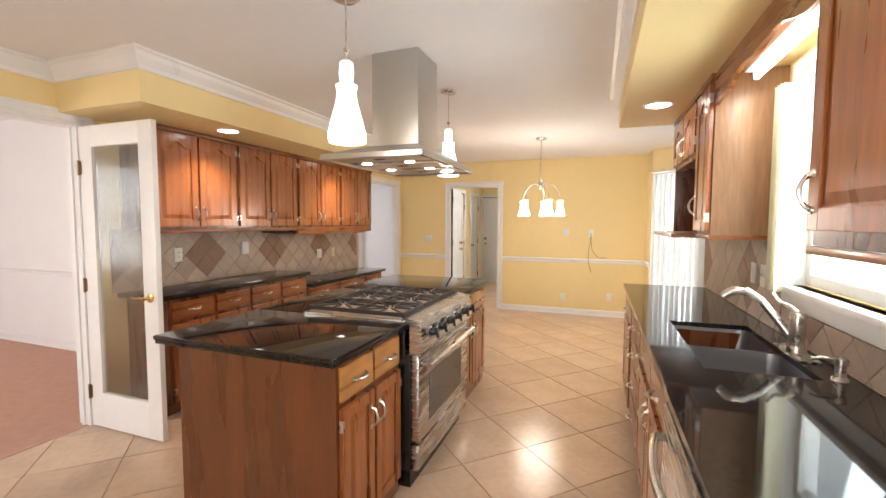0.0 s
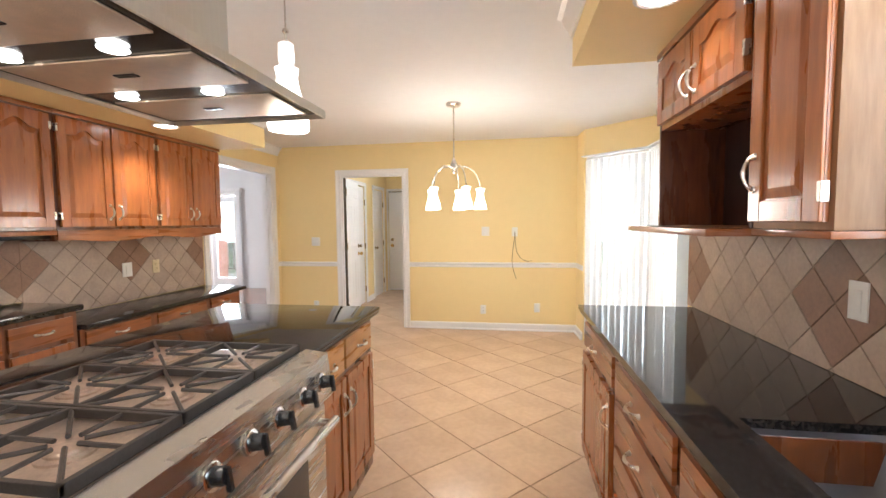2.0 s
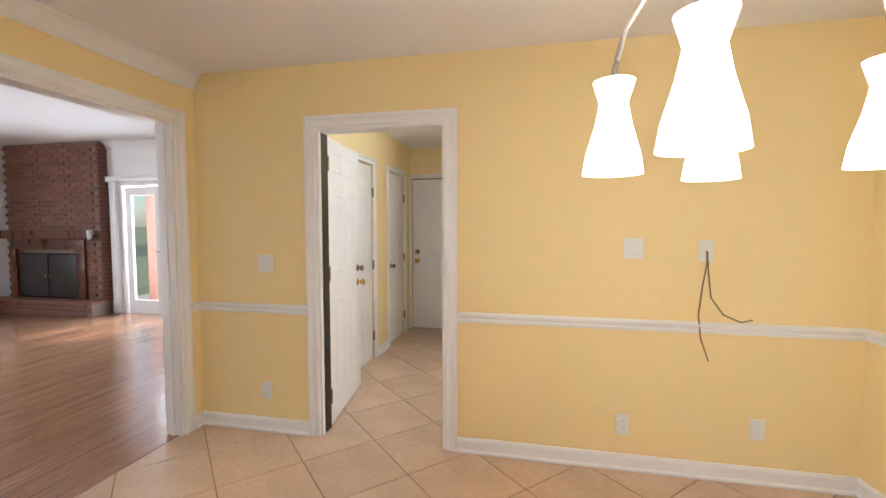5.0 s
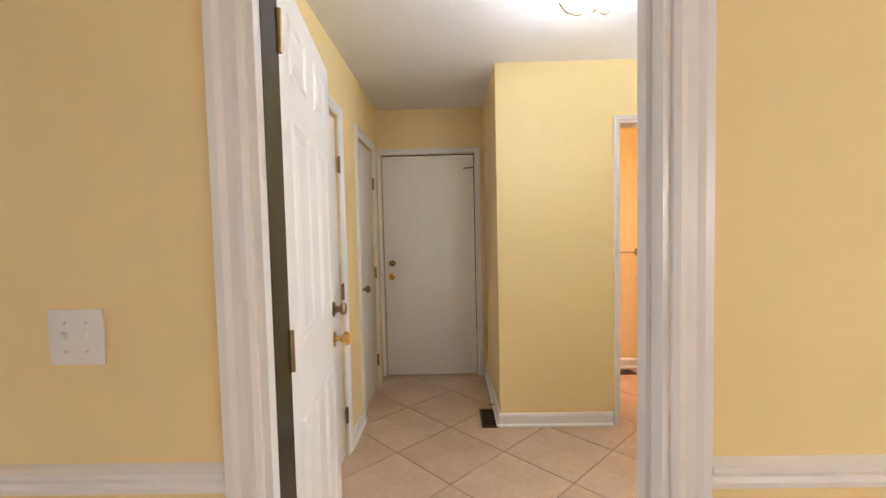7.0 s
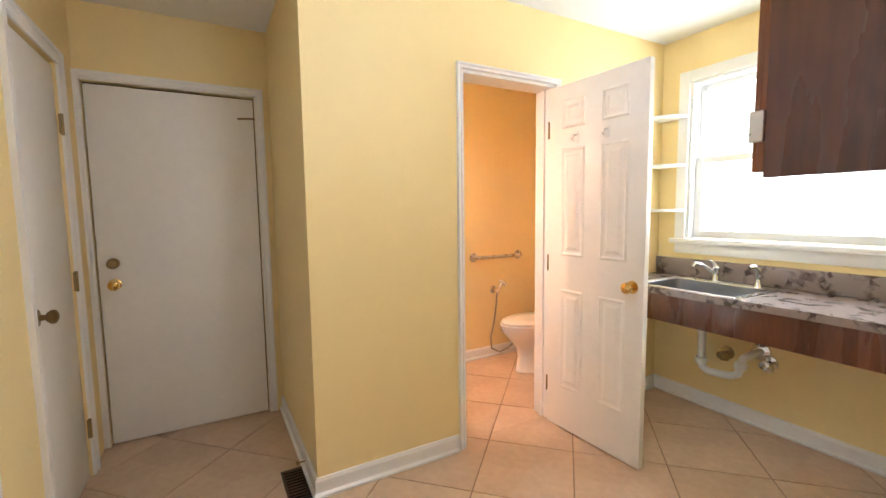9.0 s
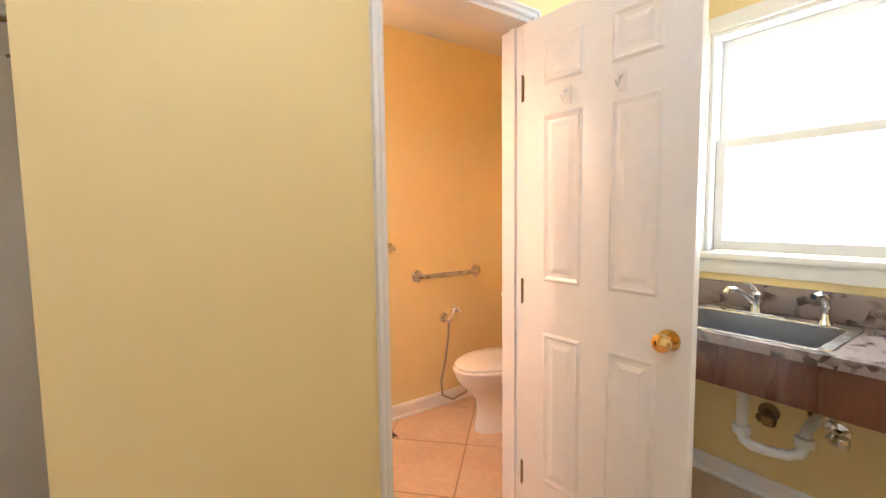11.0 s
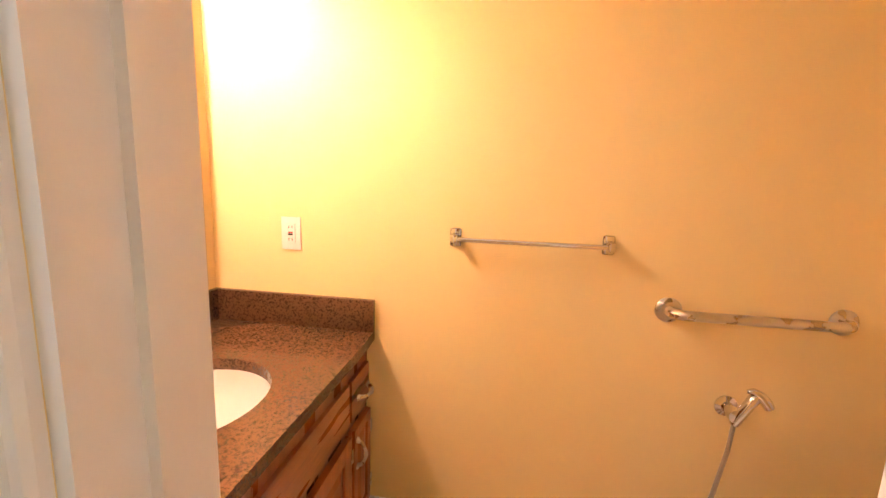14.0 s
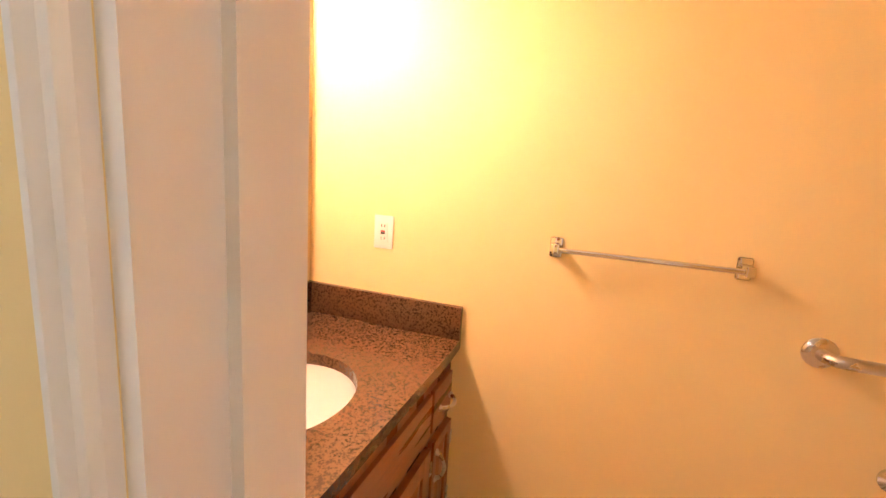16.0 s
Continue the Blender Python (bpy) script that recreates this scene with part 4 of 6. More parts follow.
# ---- ceiling lamps ----
def pendant(x, y):
    root = thing("pendant_lamp", pose(x, y, H), "lit white glass bell pendant on a nickel rod", "pendant lamp", "pendants over the island")
    bm = bmesh.new()
    lathe(bm, [(0.062, -0.001), (0.062, -0.014), (0.050, -0.022), (0.010, -0.026), (0.0, -0.026)], seg=24)
    part("ceiling_rose", bm, NICKEL, root, "", True)
    bm = bmesh.new()
    tube(bm, [(0, 0, -0.02), (0, 0, -0.255)], 0.0035, 8)
    lathe(bm, [(0.0, -0.225), (0.012, -0.232), (0.014, -0.242), (0.006, -0.254), (0.006, -0.275), (0.018, -0.28), (0.024, -0.31)], seg=16)
    part("rod", bm, NICKEL, root, "", True)
    bm = bmesh.new()
    lathe(bm, [(0.026, -0.29), (0.030, -0.292), (0.033, -0.34), (0.027, -0.395)], seg=24)
    part("upper_shade", bm, SHADEDIM, root, "dimmer frosted glass neck", True)
    bm = bmesh.new()
    lathe(bm, [(0.030, -0.385), (0.048, -0.392), (0.041, -0.425), (0.050, -0.475), (0.070, -0.545), (0.083, -0.60), (0.084, -0.63), (0.078, -0.643)], seg=32)
    part("shade", bm, SHADE, root, "", True)
    bulb("pendant_bulb", (x, y, H - 0.68), 5, WARM, 0.05)


pendant(-0.55, 1.52)
pendant(-0.578, 2.965)

# chandelier
cx, cy = -0.144, 5.03
ch = thing("chandelier", pose(cx, cy, H), "nickel chandelier with five lit white glass shades", "chandelier")
bm = bmesh.new()
lathe(bm, [(0.065, -0.001), (0.065, -0.016), (0.055, -0.026), (0.012, -0.030), (0.0, -0.030)], seg=28)
part("ceiling_rose", bm, NICKEL, ch, "", True)
bm = bmesh.new()
tube(bm, [(0, 0, -0.02), (0, 0, -0.50)], 0.006, 10)
lathe(bm, [(0.0, -0.30), (0.010, -0.305), (0.010, -0.32), (0.0, -0.325)], seg=12)
part("stem", bm, NICKEL, ch, "", True)
bm = bmesh.new()
lathe(bm, [(0.006, -0.47), (0.020, -0.50), (0.034, -0.535), (0.030, -0.555), (0.012, -0.58), (0.016, -0.60), (0.0, -0.61)], seg=20)
part("hub", bm, NICKEL, ch, "", True)
for k in range(5):
    a = 2 * math.pi * k / 5 + 0.25
    R = 0.235
    pts = [(math.cos(a) * R * s, math.sin(a) * R * s, z) for s, z in ((0.08, -0.56), (0.25, -0.545), (0.5, -0.55), (0.75, -0.585), (0.92, -0.645), (1.0, -0.72), (1.0, -0.745))]
    bm = bmesh.new()
    tube(bm, pts, 0.0055, 8)
    arm = part("arm", bm, NICKEL, ch, "", True)
    bm = bmesh.new()
    X0, Y0 = math.cos(a) * R, math.sin(a) * R
    lathe(bm, [(0.012, -0.735), (0.040, -0.742), (0.027, -0.785), (0.036, -0.83), (0.052, -0.885), (0.058, -0.925)], (X0, Y0, 0), 24)
    part("shade", bm, SHADE, arm, "lit flared white glass shade", True)
bulb("chandelier_bulb", (cx, cy, H - 0.97), 27, WARM, 0.2)


def can(x, y, z, power=22):
    root = thing("recessed_lamp", pose(x, y, z), "lit recessed ceiling can with a white trim", "recessed lamp", "recessed lamps in the soffits")
    bm = bmesh.new()
    lathe(bm, [(0.092, -0.0005), (0.092, -0.004), (0.078, -0.008), (0.070, -0.002)], seg=28)
    part("trim_ring", bm, TRIM, root, "", True)
    bm = bmesh.new()
    lathe(bm, [(0.0, -0.0035), (0.070, -0.0035), (0.070, -0.0015), (0.0, -0.0015)], seg=24)
    part("lens", bm, GLOW, root)
    downlight("can_light", (x, y, z - 0.02), power, WARM)


for y in (2.42, 4.15):
    can(-2.20, y, 2.145, 36)
for y in (2.92, 0.6):
    can(0.86, y, 2.195, 8)


# ---- sink wall ----
c = carcass("base_cabinet", pose(0.765, 3.745, 0, 0, 0, E90), 0.695, 0.59, 0, 0.875, "oak base cabinet with a drawer over a door", toe=0.09)
drawer(c, 0.03, 0.715, 0.635, 0.13), cab_door(c, 0.03, 0.12, 0.635, 0.565, 0.0, "r", 0.46)
c = carcass("base_cabinet", pose(0.765, 3.048, 0, 0, 0, E90), 0.65, 0.59, 0, 0.875, "oak base cabinet with a stack of four drawers", toe=0.09)
for z, hh in ((0.715, 0.13), (0.53, 0.155), (0.33, 0.17), (0.12, 0.18)):
    drawer(c, 0.025, z, 0.60, hh)
c = carcass("sink_cabinet", pose(0.765, 2.396, 0, 0, 0, E90), 1.03, 0.085, 0, 0.875, "oak sink cabinet with two drawers over two doors", toe=0.09)
for k in range(2):
    drawer(c, 0.025 + k * 0.50, 0.715, 0.48, 0.13)
    cab_door(c, 0.025 + k * 0.50, 0.12, 0.48, 0.565, 0.0, "r" if k == 0 else "l", 0.46)
boxpart("side", (0, 1.03, 0.0855, 0.59, 0.09, 0.60), OAKSHADED, c)
dw = thing("dishwasher", pose(0.765, 1.36, 0, 0, 0, E90), "stainless dishwasher with a bowed bar handle", "dishwasher")
boxpart("body", (0.005, 0.60, 0.002, 0.57, 0.09, 0.872), BLACK, dw)
boxpart("front", (0.005, 0.60, -0.03, 0.0, 0.13, 0.868), STEEL, dw, 0.006)
boxpart("kick_plate", (0.005, 0.60, 0.05, 0.10, 0.001, 0.09), BLACK, dw)
bm = bmesh.new()
tube(bm, [(0.05, -0.03, 0.77), (0.06, -0.06, 0.77)] + [(0.06 + 0.48 * i / 8, -0.06 - 0.028 * math.sin(math.pi * i / 8), 0.77) for i in range(1, 8)] + [(0.54, -0.06, 0.77), (0.55, -0.03, 0.77)], 0.014, 12)
part("handle", bm, STEEL, dw, "", True)
carcass("base_cabinet", pose(0.765, 0.755, 0, 0, 0, E90), 2.4, 0.59, 0, 0.875, "oak base cabinet past the dishwasher", toe=0.09)
SX0, SX1, SY0, SY1 = 0.895, 1.245, 1.60, 2.40
bm = bmesh.new()
for d in ((0.735, SX0, -1.6, 3.82), (SX1, 1.358, -1.6, 3.82), (SX0, SX1, -1.6, SY0), (SX0, SX1, SY1, 3.82)):
    box(bm, *d, 0.893, 0.917)
box(bm, 0.741, 0.80, -1.6, 3.814, 0.877, 0.8925, 0.005)
box(bm, 0.741, 1.358, 3.76, 3.8139, 0.8771, 0.8924, 0.005)
bmesh.ops.remove_doubles(bm, verts=bm.verts, dist=1e-5)
structure(part("sink_counter", bm, GRANITE, None, "polished black granite counter with an undermount sink cut-out"), "", "countertop")
sink = thing("kitchen_sink", pose(0, 0, 0), "double-bowl stainless undermount sink", "sink")
for y0, y1 in ((SY0 - 0.006, 1.985), (2.005, SY1 + 0.006)):
    bm = bmesh.new()
    x0, x1 = SX0 - 0.006, SX1 + 0.006
    rings = []
    for ins, z, rr in ((0.0, 0.8925, 0.05), (0.004, 0.86, 0.05), (0.010, 0.72, 0.05), (0.03, 0.695, 0.05), (0.08, 0.69, 0.03)):
        ring = []
        for cxx, cyy, a0 in ((x1 - ins - rr, y1 - ins - rr, 0), (x0 + ins + rr, y1 - ins - rr, 90), (x0 + ins + rr, y0 + ins + rr, 180), (x1 - ins - rr, y0 + ins + rr, 270)):
            for k in range(5):
                a = radians(a0 + 22.5 * k)
                ring.append(bm.verts.new((cxx + rr * math.cos(a), cyy + rr * math.sin(a), z)))
        rings.append(ring)
    for a, b in zip(rings, rings[1:]):
        for k in range(len(a)):
            bm.faces.new((a[k], a[(k + 1) % len(a)], b[(k + 1) % len(a)], b[k]))
    bm.faces.new(rings[-1])
    bowl = part("bowl", bm, SINKSTEEL, sink, "", True)
    bm = bmesh.new()
    lathe(bm, [(0.042, 0.692), (0.040, 0.696), (0.028, 0.694), (0.0, 0.693)], ((x0 + x1) / 2, (y0 + y1) / 2, 0), 20)
    part("drain", bm, CHROME, bowl, "", True)
boxpart("divider", (SX0 - 0.003, SX1 + 0.003, 1.986, 2.004, 0.78, 0.886), SINKSTEEL, sink, 0.006)
fc = thing("kitchen_faucet", pose(1.285, 1.93, 0.917), "brushed nickel pull-out faucet with a side lever", "faucet")
bm = bmesh.new()
box(bm, -0.035, 0.035, -0.13, 0.13, 0.0, 0.008, 0.003)
part("deck_plate", bm, NICKEL, fc, "", True)
bm = bmesh.new()
lathe(bm, [(0.034, 0.008), (0.032, 0.03), (0.029, 0.06), (0.031, 0.065), (0.029, 0.12), (0.030, 0.14), (0.026, 0.165), (0.0, 0.172)], seg=20)
part("body", bm, NICKEL, fc, "", True)
bm = bmesh.new()
tube(bm, [(-0.02, 0.01, 0.07), (-0.06, 0.03, 0.13), (-0.11, 0.05, 0.20), (-0.16, 0.065, 0.235), (-0.21, 0.075, 0.235), (-0.245, 0.08, 0.205)], [0.018, 0.017, 0.016, 0.019, 0.020, 0.016], 12)
part("spout", bm, NICKEL, fc, "", True)
bm = bmesh.new()
tube(bm, [(0, 0, 0.165), (-0.02, 0.025, 0.185), (-0.05, 0.05, 0.20), (-0.07, 0.06, 0.235)], [0.012, 0.010, 0.008, 0.006], 10)
part("lever", bm, NICKEL, fc, "", True)
sd = thing("soap_dispenser", pose(1.295, 1.62, 0.917), "brushed nickel soap dispenser set in the counter", "soap dispenser")
bm = bmesh.new()
lathe(bm, [(0.024, 0.0), (0.022, 0.008), (0.016, 0.014), (0.016, 0.05), (0.022, 0.055), (0.022, 0.075), (0.0, 0.08)], seg=18)
part("pump", bm, NICKEL, sd, "", True)
bm = bmesh.new()
tube(bm, [(-0.01, 0, 0.066), (-0.05, 0.01, 0.07), (-0.075, 0.015, 0.062)], 0.006, 8)
part("nozzle", bm, NICKEL, sd, "", True)

# wall cabinets on the sink wall
c = carcass("wall_cabinet", pose(1.055, 1.25, 0, 0, 0, E90), 1.0, 0.303, 1.385, 2.193, "oak wall cabinet beside the sink window", OAK)
cab_door(c, 0.02, 1.425, 0.47, 0.73, 0.045, "l"), cab_door(c, 0.51, 1.425, 0.47, 0.73, 0.045, "r")
boxpart("bottom_rail", (0, 1.0, -0.012, 0.02, 1.362, 1.384), OAKFLAT, c, 0.004)
c = thing("shelf_cabinet", pose(1.055, 3.50, 0, 0, 0, E90), "oak wall cabinet with an open niche coloured in shade and small arched doors", "cabinet")
# Niche back and divider carry the recess shade in their colour.
for nm, d, mm in (("back", (0.02, 0.80, 0.285, 0.303, 1.38, 2.19), OAKSHADED), ("side", (0.0, 0.018, 0.0, 0.303, 1.38, 2.193), OAKDARK), ("divider", (0.80, 0.818, 0.0, 0.303, 1.38, 2.193), OAKSHADED),
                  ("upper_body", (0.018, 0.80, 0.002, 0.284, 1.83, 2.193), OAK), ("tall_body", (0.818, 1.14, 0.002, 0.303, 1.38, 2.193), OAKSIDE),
                  ("shelf", (-0.03, 0.82, -0.13, 0.303, 1.356, 1.379), OAKFLAT), ("tall_bottom", (0.82, 1.14, -0.004, 0.303, 1.36, 1.379), OAKFLAT), ("top_moulding", (0, 1.14, -0.020, 0.0, 2.160, 2.192), OAKFLAT)):
    boxpart(nm, d, mm, c, 0.002)
for k in range(2):
    cab_door(c, 0.022 + k * 0.388, 1.855, 0.372, 0.29, 0.03, "r" if k == 0 else "l", 0.09)
cab_door(c, 0.83, 1.40, 0.295, 0.745, 0.045, "l", 0.14)
bm = bmesh.new()
n = 40
Lw = 1.17
lo = []
for k in range(n + 1):
    u = k / n
    lo.append((Lw * u, 2.02 + 0.07 * math.sin(math.pi * u) + 0.012 * math.cos(6 * math.pi * u)))
prism(bm, lo + [(Lw, 2.193), (0, 2.193)], 0.0, 0.018)
v = part("window_valance", bm, OAKFLAT)
v.matrix_world = pose(1.055, 2.358, 0, 0, 0, E90)
tagged(v, "scalloped oak valance board over the sink window", "valance")
ft = thing("fluorescent_lamp", pose(1.20, 1.79, 2.175), "lit fluorescent tube behind the valance", "fluorescent lamp")
boxpart("housing", (-0.05, 0.05, -0.50, 0.50, -0.02, 0.018), PLASTIC, ft, 0.003)
bm = bmesh.new()
tube(bm, [(0, -0.47, -0.04), (0, 0.47, -0.04)], 0.018, 12)
part("tube", bm, TUBEGLOW, ft)
for y in (-0.48, 0.48):
    boxpart("socket", (-0.012, 0.012, y - 0.008, y + 0.008, -0.06, -0.02), PLASTIC, ft, 0.002)
area("fluorescent_light", (1.20, 1.79, 2.10), (1.20, 1.79, 0.5), 0.9, 0.06, 4, (1.0, 0.95, 0.80)).rotation_euler.z = radians(90)
# Vanes whose cream colour stands for the tube light on them.
LAMPTINTVANE = VANE.copy()
LAMPTINTVANE.materials[0] = LAMPTINTBLIND
for y0 in (2.18, 1.24):
    st2 = thing("blind_stack", pose(1.315, y0, 0), "vertical blinds drawn aside at the sink window, tube light tinted into them", "vertical blinds")
    for i in range(7):
        v = new("vane", LAMPTINTVANE)
        v.parent = st2
        v.matrix_basis = pose(-0.01 * (i % 2), i * 0.014, 1.13, 0, 0, 12 + 3 * math.sin(i * 2.0)) @ Matrix.Diagonal((0.9, 1, 0.46, 1))


# ---- plates on the walls ----
def plate(name, m, label, kind="outlet", material=PLASTIC, w=0.072, h=0.116):
    """A cover plate; local -y is the room."""
    root = thing(name, m, label, "wall plate")
    bm = bmesh.new()
    box(bm, -w / 2, w / 2, -0.006, -0.0005, -h / 2, h / 2, 0.002)
    part("cover", bm, material, root, "", True)
    if kind == "outlet":
        for z in (-0.02, 0.02):
            bm = bmesh.new()
            lathe(bm, [(0.016, -0.006), (0.016, -0.008), (0.0, -0.008)], (0, 0, z), 16, "y")
            s = part("socket", bm, material, root)
            bm = bmesh.new()
            box(bm, -0.007, -0.005, -0.0086, -0.0079, z - 0.003, z + 0.006), box(bm, 0.005, 0.007, -0.0086, -0.0079, z - 0.003, z + 0.006)
            part("slots", bm, BLACK, s)
    elif kind == "gfci":
        boxpart("insert", (-0.017, 0.017, -0.009, -0.006, -0.034, 0.034), material, root, 0.001)
        for z in (-0.022, 0.022):
            bm = bmesh.new()
            box(bm, -0.007, -0.005, -0.0096, -0.0089, z - 0.004, z + 0.005), box(bm, 0.005, 0.007, -0.0096, -0.0089, z - 0.004, z + 0.005)
            part("slots", bm, BLACK, root)
        boxpart("test_button", (-0.008, 0.008, -0.0105, -0.0089, -0.006, -0.001), BLACK, root)
        boxpart("reset_button", (-0.008, 0.008, -0.0105, -0.0089, 0.001, 0.006), mat("red_button", (0.5, 0.04, 0.02), 0.5), root)
    elif kind == "switch":
        n = max(1, round((w - 0.03) / 0.045))
        for k in range(n):
            x = (k - (n - 1) / 2) * 0.046
            bm = bmesh.new()
            box(bm, x - 0.005, x + 0.005, -0.016, -0.006, -0.004, 0.012, 0.002)
            part("toggle", bm, material, root)
            for z in (-0.03, 0.03):
                bm = bmesh.new()
                lathe(bm, [(0.0035, -0.006), (0.003, -0.0072), (0.0, -0.0075)], (x, 0, z), 8, "y")
                part("screw", bm, NICKEL, root)
    elif kind == "decora":
        boxpart("rocker", (-0.016, 0.016, -0.010, -0.006, -0.033, 0.033), material, root, 0.002)
    return root


plate("switch_plate", pose(-2.275, NORTH, 1.155), "white double toggle switch plate on yellow wall", "switch", w=0.118, h=0.118)
plate("outlet_plate", pose(-2.29, NORTH, 0.28), "white outlet low on the yellow wall")
plate("outlet_plate", pose(0.005, NORTH, 0.265), "white outlet low on the yellow wall")
plate("outlet_plate", pose(0.69, NORTH, 0.30), "white blank outlet low on the yellow wall", "blank")
plate("switch_plate", pose(0.04, NORTH, 1.28), "white double switch plate on yellow wall", "switch", w=0.10)
cp = plate("cable_plate", pose(0.41, NORTH, 1.27), "white cable plate with loose wires hanging out", "blank")
for pts in ([(0, -0.006, 0.0), (0.0, -0.02, -0.06), (-0.02, -0.02, -0.2), (-0.035, -0.02, -0.35), (-0.02, -0.02, -0.48), (0.02, -0.025, -0.60)], [(0.004, -0.006, 0.0), (0.005, -0.025, -0.10), (0.02, -0.03, -0.25), (0.08, -0.04, -0.34), (0.16, -0.05, -0.375), (0.215, -0.05, -0.36)]):
    bm = bmesh.new()
    tube(bm, pts, 0.004, 6)
    part("loose_wire", bm, WIRE, cp, "brown loose wire", True)
plate("outlet_plate", pose(WEST + 0.012, 2.42, 1.16, 0, 0, 90), "white outlet on the stone backsplash")
ph = thing("wall_phone_jack", pose(WEST + 0.012, 3.12, 1.18, 0, 0, 90), "white wall phone jack box on the backsplash", "phone jack")
boxpart("housing", (-0.045, 0.03, -0.03, -0.001, -0.06, 0.06), PLASTIC, ph, 0.004)
boxpart("side_grip", (0.031, 0.045, -0.028, -0.001, -0.055, 0.055), PLASTIC, ph, 0.004)
plate("outlet_plate", pose(WEST + 0.012, 4.33, 1.04, 0, 0, 90), "white switch plate on the stone backsplash", "decora", w=0.09)
plate("outlet_plate", pose(WEST + 0.012, 4.62, 1.04, 0, 0, 90), "ivory outlet on the stone backsplash", "outlet", IVORY)
plate("switch_plate", pose(EAST - 0.012, 2.68, 1.165, 0, 0, -90), "white switch plate beside the sink window", "decora")
plate("outlet_plate", pose(EAST - 0.012, 2.51, 1.165, 0, 0, -90), "white double switch plate beside the sink window", "switch", w=0.118)
plate("outlet_plate", pose(-0.822, BY, 1.085), "white safety outlet on the bathroom wall", "gfci")

# ---- hall and utility sink ----
hl = thing("flush_ceiling_lamp", pose(-0.85, 7.75, H), "lit frosted glass bowl lamp in a wire cradle on the ceiling", "ceiling lamp")
bm = bmesh.new()
lathe(bm, [(0.17, -0.001), (0.17, -0.02), (0.165, -0.03)], seg=32)
part("canopy", bm, NICKEL, hl, "", True)
bm = bmesh.new()
lathe(bm, [(0.165, -0.03), (0.16, -0.07), (0.13, -0.115), (0.08, -0.145), (0.0, -0.155)], seg=32)
part("bowl", bm, mat("lit_frosted_bowl", (0.95, 0.97, 1.0), 0.3, var=0.03, scale=4, emit=2.2), hl, "lit frosted glass bowl", True)
bm = bmesh.new()
for k in range(4):
    a = math.pi / 4 + k * math.pi / 2
    tube(bm, [(math.cos(a) * r, math.sin(a) * r, z) for r, z in ((0.175, -0.02), (0.168, -0.075), (0.136, -0.122), (0.085, -0.152), (0.0, -0.163))], 0.004, 6)
lathe(bm, [(0.0, -0.158), (0.014, -0.165), (0.010, -0.178), (0.0, -0.185)], seg=14)
part("cradle", bm, OLDBRASS, hl, "dark wire cradle", True)
bulb("hall_bulb", (-0.85, 7.75, 2.20), 13, (0.90, 0.95, 1.0), 0.12)
c = carcass("hall_cabinet", pose(0.09, 7.145, 0, 0, 0, 180), 0.9, 0.27, 1.365, 2.20, "dark oak wall cabinet in the utility room", OAKDARK)
cab_door(c, 0.015, 1.375, 0.43, 0.80, 0.0, "r"), cab_door(c, 0.455, 1.375, 0.43, 0.78, 0.0, "l")
bm = bmesh.new()
for d in ((0.72, 0.760, 6.90, HN - 0.002), (1.140, HE - 0.002, 6.90, HN - 0.002), (0.760, 1.140, 6.90, 7.955), (0.760, 1.140, 8.485, HN - 0.002)):
    box(bm, *d, 0.818, 0.856)
bmesh.ops.remove_doubles(bm, verts=bm.verts, dist=1e-5)
structure(part("utility_counter", bm, LAMINATE, None, "marbled laminate utility counter with a sink cut-out"), "", "countertop")
structure(boxpart("utility_backsplash", (HE - 0.022, HE - 0.002, 6.90, HN - 0.002, 0.857, 0.975), LAMINATE, None, 0.005, "marbled laminate upstand"), "", "backsplash")
boxpart_ob = boxpart("counter_apron", (0.745, 0.765, 6.90, HN - 0.004, 0.655, 0.817), OAKDARK, None, 0.002)
structure(boxpart_ob, "dark oak apron under the utility counter", "apron")
us = thing("utility_sink", pose(0.98, 8.22, 0.856), "stainless drop-in utility sink", "sink")
bm = bmesh.new()
rings = []
for hx, hy, z in ((0.225, 0.30, 0.0005), (0.223, 0.298, 0.006), (0.19, 0.265, 0.006), (0.185, 0.26, 0.0), (0.175, 0.25, -0.14), (0.15, 0.22, -0.155)):
    ring = []
    rr = 0.04
    for sx, sy, a0 in ((1, 1, 0), (-1, 1, 90), (-1, -1, 180), (1, -1, 270)):
        for k in range(4):
            a = radians(a0 + 30 * k)
            ring.append(bm.verts.new((sx * (hx - rr) + rr * math.cos(a) - (0.03 if hx < 0.2 else 0), sy * (hy - rr) + rr * math.sin(a), z)))
    rings.append(ring)
for a, b in zip(rings[:4], rings[1:4]):
    for k in range(len(a)):
        bm.faces.new((a[k], a[(k + 1) % len(a)], b[(k + 1) % len(a)], b[k]))
cut = [[v.co.copy() for v in ring] for ring in rings[3:]]
bmesh.ops.delete(bm, geom=[v for ring in rings[4:] for v in ring], context="VERTS")
part("rim", bm, STEEL, us, "bright raised steel rim", True)
bm = bmesh.new()
rings = [[bm.verts.new(co) for co in ring] for ring in cut]
for a, b in zip(rings, rings[1:]):
    for k in range(len(a)):
        bm.faces.new((a[k], a[(k + 1) % len(a)], b[(k + 1) % len(a)], b[k]))
bm.faces.new(rings[-1])
part("bowl", bm, SINKSTEEL, us, "", True)
bm = bmesh.new()
lathe(bm, [(0.042, -0.153), (0.040, -0.149), (0.028, -0.151), (0.0, -0.152)], (-0.03, 0, 0), 20)
part("drain", bm, CHROME, us, "", True)
f2 = thing("utility_faucet", pose(1.165, 8.26, 0.862), "chrome single-lever utility faucet", "faucet")
bm = bmesh.new()
box(bm, -0.022, 0.022, -0.11, 0.11, 0.0, 0.008, 0.003)
